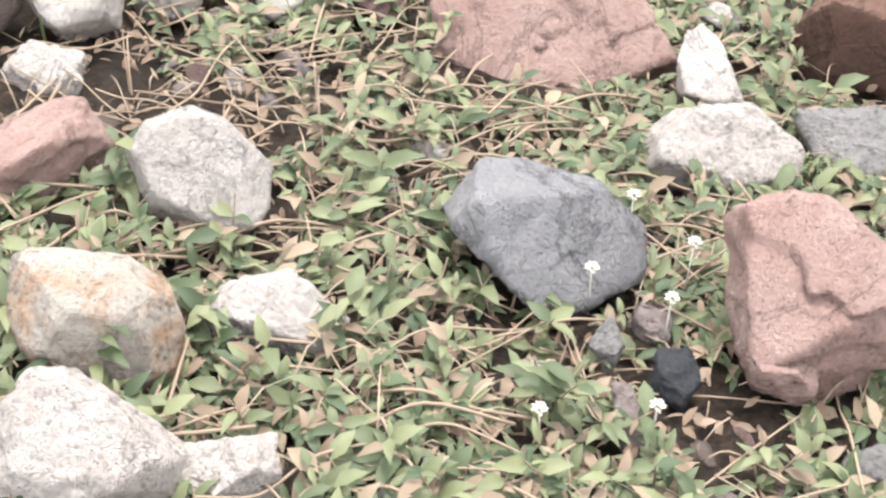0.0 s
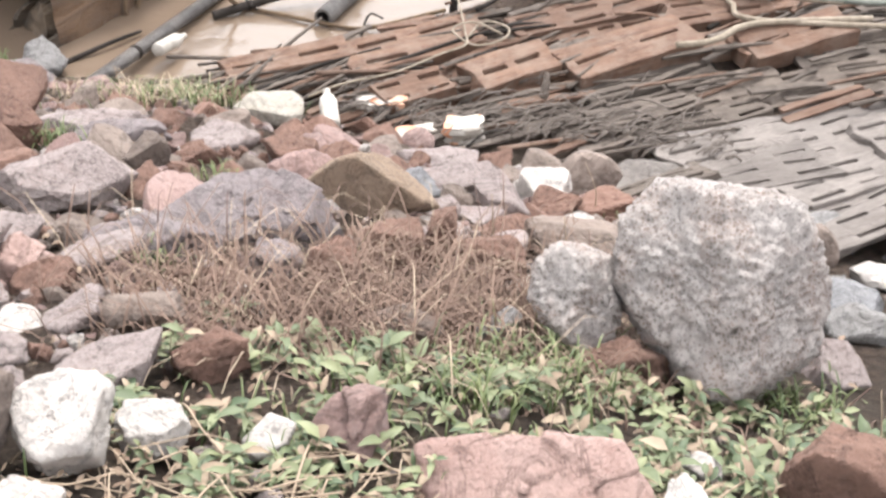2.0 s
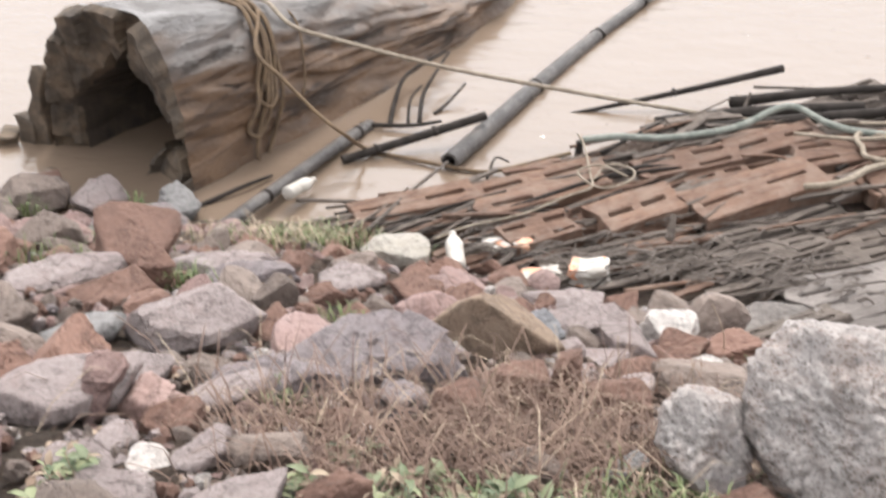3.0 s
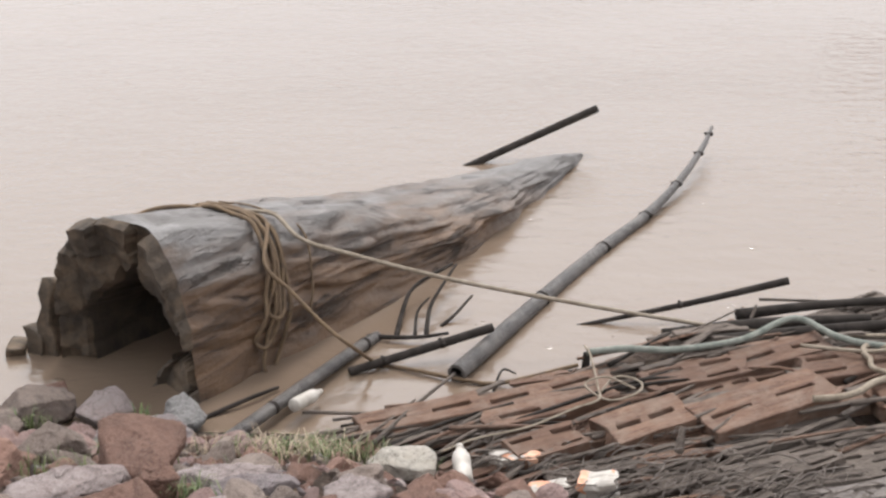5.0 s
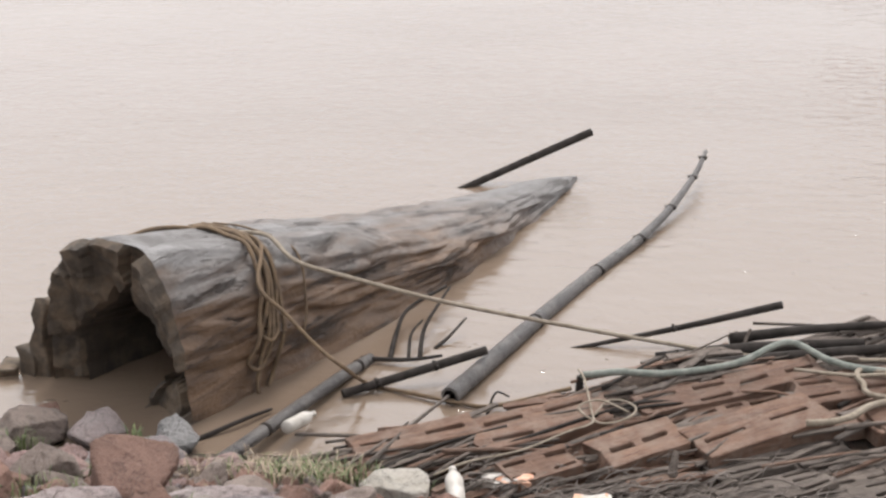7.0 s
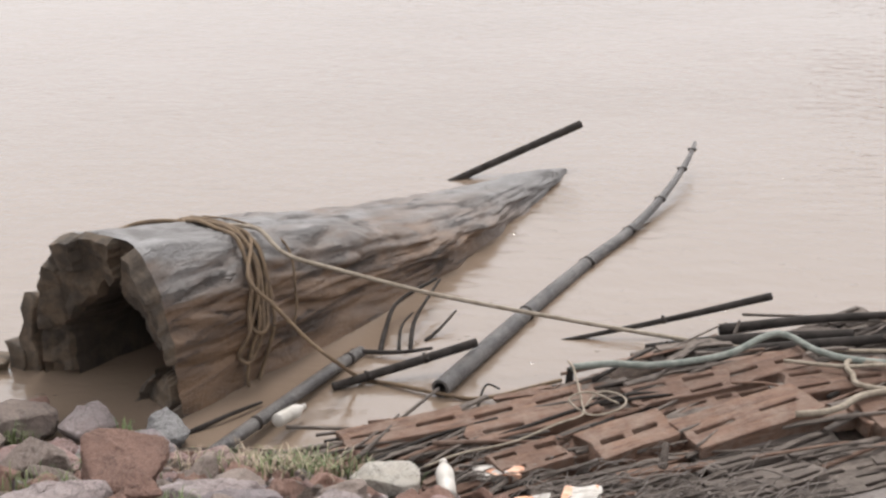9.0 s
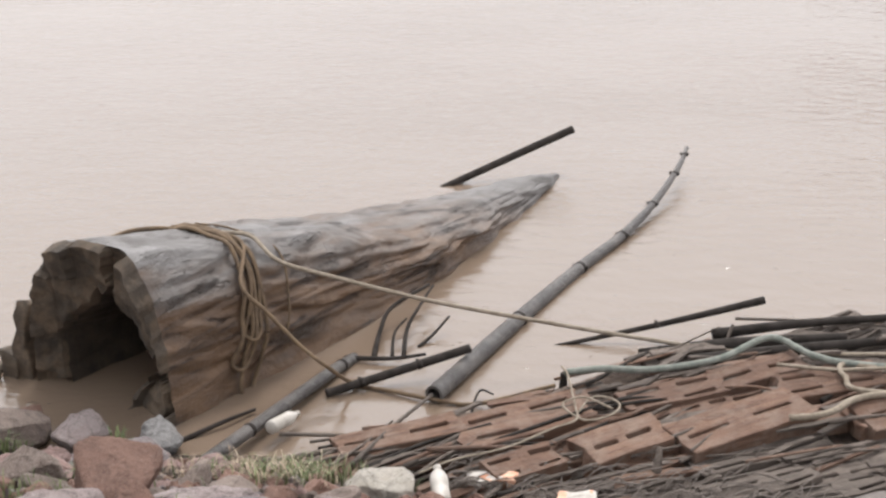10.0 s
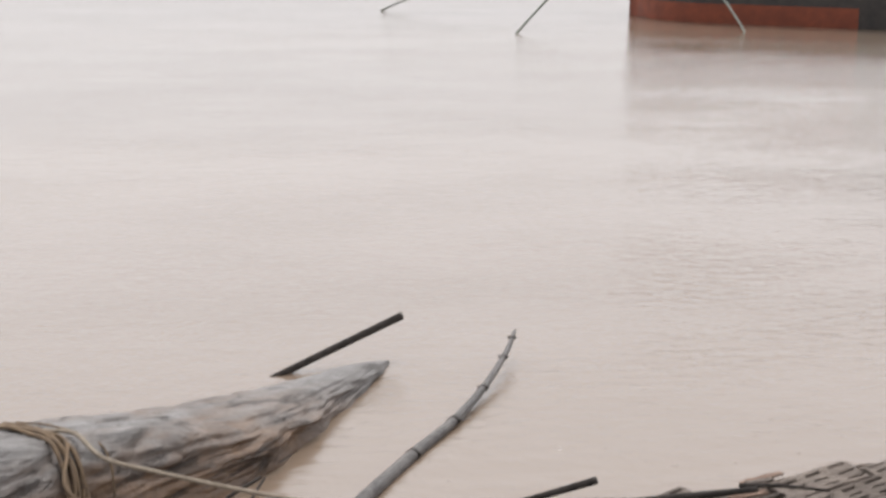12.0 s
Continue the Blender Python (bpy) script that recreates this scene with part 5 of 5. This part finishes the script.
rnd = random.Random(66)
patch("dry_grass", ROOT, "dry red-brown grass and roots on the bank",
      blades((0.10, 3.15, 0.30, 0.22), 700, 0.24, 0.0028, 1.5, 51, 0.3) + blades((0.58, 3.3, 0.22, 0.25), 480, 0.24, 0.0026, 1.5, 52, 0.4) + blades((-0.32, 2.95, 0.18, 0.16), 380, 0.2, 0.0026, 1.5, 53, 0.3)
      + blades((0.75, 2.9, 0.14, 0.2), 200, 0.13, 0.0024, 1.0, 54, 0.6) + blades((0.3, 2.9, 0.35, 0.12), 300, 0.10, 0.0026, 1.1, 57, 0.7))
patch("straw", STRAW, "dry straw coloured grass between the stones",
      blades((0.25, 3.15, 0.42, 0.28), 150, 0.24, 0.0022, 1.6, 55, 0.4) + blades((-0.72, 5.5, 0.2, 0.1), 260, 0.15, 0.003, 0.9, 56, 0.2) + blades((0.1, 1.5, 0.5, 0.5), 600, 0.10, 0.0020, 1.6, 58, 0.75))

tuft = tagged(new("grass_tuft"), "bright green grass tuft beside pink stone", "grass")
link_mesh("grass_clump", *joined(blades((0.87, 1.68, 0.022, 0.02), 40, 0.13, 0.004, 0.55, 43, 0.0)), GRASS, tuft)

side = []
rnd = random.Random(77)
for k in range(900):
    x, y = rnd.uniform(-3.5, 4.0), rnd.uniform(-1.0, 3.2)
    if abs(x - 0.15) < 0.4 + 0.36 * max(0.6, y) and y > 0.5:
        continue
    side.append((x, y, rnd.uniform(0.8, 1.4)))
lv2, st2 = weeds(side, 78)
patch("side_weeds", LEAF, "green creeping weeds farther along the bank", lv2)

# flakes of straw and dead leaf on the soil
rnd = random.Random(71)
flakes = []
for k in range(5200):
    y = rnd.uniform(0.75, 3.7)
    x = rnd.uniform(-0.25 - 0.3 * y, 0.35 + 0.38 * y)
    if not free(x, y, 0.9) or y > 2.2 and rnd.random() < 0.6:
        continue
    a = rnd.uniform(0, 6.28)
    n = rnd.uniform(0.012, 0.045)
    flakes.append(leaf(Vector((x, y, bank_height(x, y) + rnd.uniform(0.012, 0.03))), Vector((math.cos(a), math.sin(a), rnd.uniform(-0.25, 0.25))).normalized(), Vector((rnd.uniform(-.4, .4), rnd.uniform(-.4, .4), 1)), n, n * rnd.choice((0.12, 0.15, 0.3, 0.5))))
patch("leaf_litter", leaf_mat("straw_litter", (0.15, 0.095, 0.065), (0.36, 0.275, 0.20), 0.9), "dry straw and leaf litter on the soil", flakes)

# long dry runners lying over stones and weeds
rnd = random.Random(61)
for k in range(300):
    y = rnd.uniform(0.8, 2.3)
    x = rnd.uniform(-0.2 - 0.25 * y, 0.35 + 0.35 * y)
    if not free(x, y, 0.8):
        continue
    a, n = rnd.gauss(0.2, 0.8), rnd.uniform(0.06, 0.20)
    pts = []
    for t in (-1, -0.4, 0.2, 1):
        px, py = x + math.cos(a) * n * t, y + math.sin(a) * n * t + rnd.uniform(-0.02, 0.02)
        pts.append((px, py, bank_height(px, py) + rnd.uniform(0.015, 0.075)))
    v, f = tube_data(glide(pts, 5), rnd.uniform(0.0012, 0.0030), 5)
    tagged(link_mesh("dry_runner", v, f, STRAW), "long dry tan plant runner over the weeds", "plant stem", "dry runners")

# small white weed flowers
WHITE = plain_mat("white_petal", (0.75, 0.74, 0.68), (0.62, 0.6, 0.5), 0.7)
flowers = []
for x, y, z in ((0.45, 1.42, 1.66), (0.46, 1.18, 1.72), (0.40, 0.98, 1.76), (0.36, 1.27, 1.68), (0.24, 0.98, 1.77), (0.52, 1.30, 1.69)):
    z -= 0.05
    for k in range(16):
        a, e = k * 2.4, 0.2 + 1.1 * (k / 16)
        d = Vector((math.cos(a) * math.cos(e), math.sin(a) * math.cos(e), math.sin(e)))
        flowers.append(leaf(Vector((x, y, z)), d, Vector((0.1, 0, 1)), 0.013, 0.008))
    flowers.append(tube_data([Vector((x, y, z)), Vector((x + 0.01, y + 0.01, bank_height(x, y)))], 0.0013, 4))
patch("weed_flowers", WHITE, "small white weed flower heads", flowers)


# a few dry stalks standing among the stones
rnd = random.Random(83)
for x, y, h in ((1.12, 4.15, 0.30), (1.02, 4.45, 0.24), (0.55, 3.7, 0.26), (0.22, 3.6, 0.22), (0.72, 3.5, 0.28), (-0.35, 3.1, 0.22), (0.98, 2.9, 0.24), (1.25, 2.35, 0.30), (1.32, 2.2, 0.26), (0.1, 3.3, 0.25)):
    z = bank_height(x, y)
    v, f = tube_data(glide([(x, y, z), (x + rnd.uniform(-.02, .02), y, z + h * 0.5), (x + rnd.uniform(-.06, .06), y + rnd.uniform(-.04, .04), z + h)], 4), lambda t: 0.0034 - 0.002 * t, 5)
    tagged(link_mesh("dry_stalk", v, f, STRAW), "thin dry upright plant stalk", "plant stem", "dry stalks")

# ================= litter on the shore =================
PLASTIC = plain_mat("white_plastic", (0.48, 0.45, 0.41), (0.33, 0.30, 0.26), 0.5)
ORANGE = plain_mat("orange_print", (0.55, 0.24, 0.13), (0.60, 0.38, 0.27), 0.6)


def bottle(m, radius, length, label, cap_mat):
    thing = tagged(new("plastic_bottle"), label, "bottle", "litter on the shore")
    prof = ((0, 0.0), (0.92, 0.0), (1, 0.05), (1, 0.30), (0.93, 0.34), (1, 0.38), (1, 0.66), (0.8, 0.78), (0.42, 0.88), (0.38, 0.93))
    v, f, n = [], [], 18
    for r, z in prof:
        v += [Vector((math.cos(6.2832 * k / n) * r * radius, math.sin(6.2832 * k / n) * r * radius, z * length)) for k in range(n)]
    for i in range(len(prof) - 1):
        f += [(i * n + k, i * n + (k + 1) % n, (i + 1) * n + (k + 1) % n, (i + 1) * n + k) for k in range(n)]
    link_mesh("body", v, f, PLASTIC, thing)
    v, f = tube_data([Vector((0, 0, 0.92 * length)), Vector((0, 0, length))], radius * 0.44, 14)
    link_mesh("cap", v, f, cap_mat, thing, "screw cap")
    thing.matrix_world = m
    return thing


bottle(look((-0.75, 6.13, 0.09), (-0.60, 6.38, 0.06)) @ pose(0, 0, 0, 180), 0.034, 0.22, "white dirty plastic bottle lying at the waterline", PLASTIC)
bottle(look((0.05, 5.33, 0.16), (0.03, 5.58, 0.20)) @ pose(0, 0, 0, 180), 0.040, 0.24, "white plastic bottle lying on the shore stones", PLASTIC)


def crumpled(x, y, z, sx, sy, sz, yaw, seed, name, label):
    bm = bmesh.new()
    bmesh.ops.create_cube(bm, size=1)
    bmesh.ops.subdivide_edges(bm, edges=bm.edges[:], cuts=6, use_grid_fill=True)
    for v in bm.verts:
        q = v.co * 2.3 + Vector((seed, 0, 0))
        v.co += Vector((noise.noise(q), noise.noise(q + Vector((7, 0, 0))), noise.noise(q + Vector((0, 7, 0))))) * 0.22
        v.co = Vector((v.co.x * sx, v.co.y * sy, v.co.z * sz))
    me = bpy.data.meshes.new(name)
    bm.to_mesh(me)
    bm.free()
    me.materials.append(PLASTIC)
    me.materials.append(ORANGE)
    for p in me.polygons:
        if noise.noise(p.center * 14 + Vector((seed, 1, 0))) > 0.22:
            p.material_index = 1
    ob = new(name, me)
    ob.matrix_world = pose(x, y, z, 8, -6, yaw)
    return tagged(ob, label, "litter", "litter on the shore")


crumpled(0.62, 5.36, 0.13, 0.15, 0.10, 0.08, -15, 3, "crushed_carton", "crushed white carton with orange print")
crumpled(0.41, 5.38, 0.10, 0.16, 0.06, 0.035, 5, 9, "plastic_wrapper", "crumpled orange and white plastic wrapper")
crumpled(-0.39, 5.73, 0.10, 0.09, 0.05, 0.04, 20, 14, "orange_rag", "small orange rag scrap by the waterline")
crumpled(0.27, 5.58, 0.12, 0.20, 0.07, 0.06, -12, 19, "plastic_bag", "crumpled pale plastic bag on the boards")

# ================= the moored boat =================
HULL_RED = plain_mat("red_hull_paint", (0.23, 0.062, 0.032), (0.16, 0.045, 0.026), 0.6, 3)
HULL_DARK = plain_mat("dark_hull_paint", (0.035, 0.033, 0.034), (0.06, 0.055, 0.05), 0.5, 3)


def boat():
    thing = tagged(new("moored_boat"), "red and dark hulled wooden river boat at anchor", "boat")
    length, n = 14.0, 40
    levels = ((-0.4, 0.75), (0.0, 0.9), (0.5, 1.0), (0.5, 1.0), (0.95, 1.08), (0.95, 1.0), (0.7, 0.98))

    def ring(i, z, w):
        t = i / n
        half = 1.7 * w * (1 - max(0, (0.16 - t) / 0.16) ** 2.2) * (1 - 0.35 * max(0, (t - 0.8) / 0.2) ** 2)
        sheer = 0.5 * max(0, (0.3 - t) / 0.3) ** 2 + 0.25 * max(0, (t - 0.7) / 0.3) ** 2
        return Vector((t * length, 0, z + (sheer * 0.5 if z > 0.65 else 0))), max(half, 0.03)

    def shell(name, lo, hi, mat, label, i0=0, i1=40):
        v, f = [], []
        for z, w in (levels[lo], levels[hi]):
            for side in (-1, 1):
                for i in range(n + 1):
                    c, h = ring(i, z, w)
                    v.append(c + Vector((0, side * h, 0)))
        m = n + 1
        for side in range(2):
            for i in range(i0, i1):
                a = side * m + i
                f.append((a, a + 1, a + 1 + 2 * m, a + 2 * m))
        f.append((n, m + n, 3 * m + n, 2 * m + n))
        f.append((0, m, 3 * m, 2 * m))
        link_mesh(name, v, f, mat, thing, label)

    shell("bottom_planking", 0, 1, HULL_RED, "red underwater hull")
    shell("bow_band", 1, 2, HULL_RED, "red painted lower bow planking", 0, 17)
    shell("stern_band", 1, 2, HULL_DARK, "dark tarred lower hull planking", 17, 40)
    shell("topside", 3, 4, HULL_DARK, "dark painted topside")
    shell("bulwark_inside", 5, 6, HULL_DARK, "dark inner bulwark")
    v, f = [], []
    for i in range(n + 1):
        c, h = ring(i, 0.7, 0.98)
        v += [c + Vector((0, -h, 0)), c + Vector((0, h, 0))]
    f = [(2 * i, 2 * i + 2, 2 * i + 3, 2 * i + 1) for i in range(n)]
    link_mesh("deck", v, f, GREYWOOD, thing, "weathered plank deck")
    for side in (-1, 1):
        line = [ring(i, 0.97, 1.05)[0] + Vector((0, side * ring(i, 0.97, 1.05)[1], 0)) for i in range(n + 1)]
        v, f = tube_data(line, 0.06, 8)
        link_mesh("gunwale", v, f, HULL_DARK, thing)
    thing.matrix_world = pose(9.95, 38.3, 0, 0, 0, -26)


boat()
for pts, r in (([(6.04, 33.44, -0.3), (6.04, 33.44, 0.0), (8.2, 35.2, 1.7), (10.1, 37.6, 2.2)], 0.035), ([(3.46, 39.6, -0.3), (3.46, 39.6, 0.0), (6.6, 39.2, 1.2), (10.0, 38.4, 2.0)], 0.03),
               ([(11.57, 33.7, -0.3), (11.57, 33.7, 0.0), (11.3, 35.4, 1.0), (11.2, 37.0, 1.8)], 0.03), ([(13.6, 36.2, -0.2), (13.9, 35.8, 0.5), (14.6, 35.2, 1.7)], 0.03)):
    stick(pts, r, ROPE_GREY, "thin anchor line from boat into water", "anchor_line")
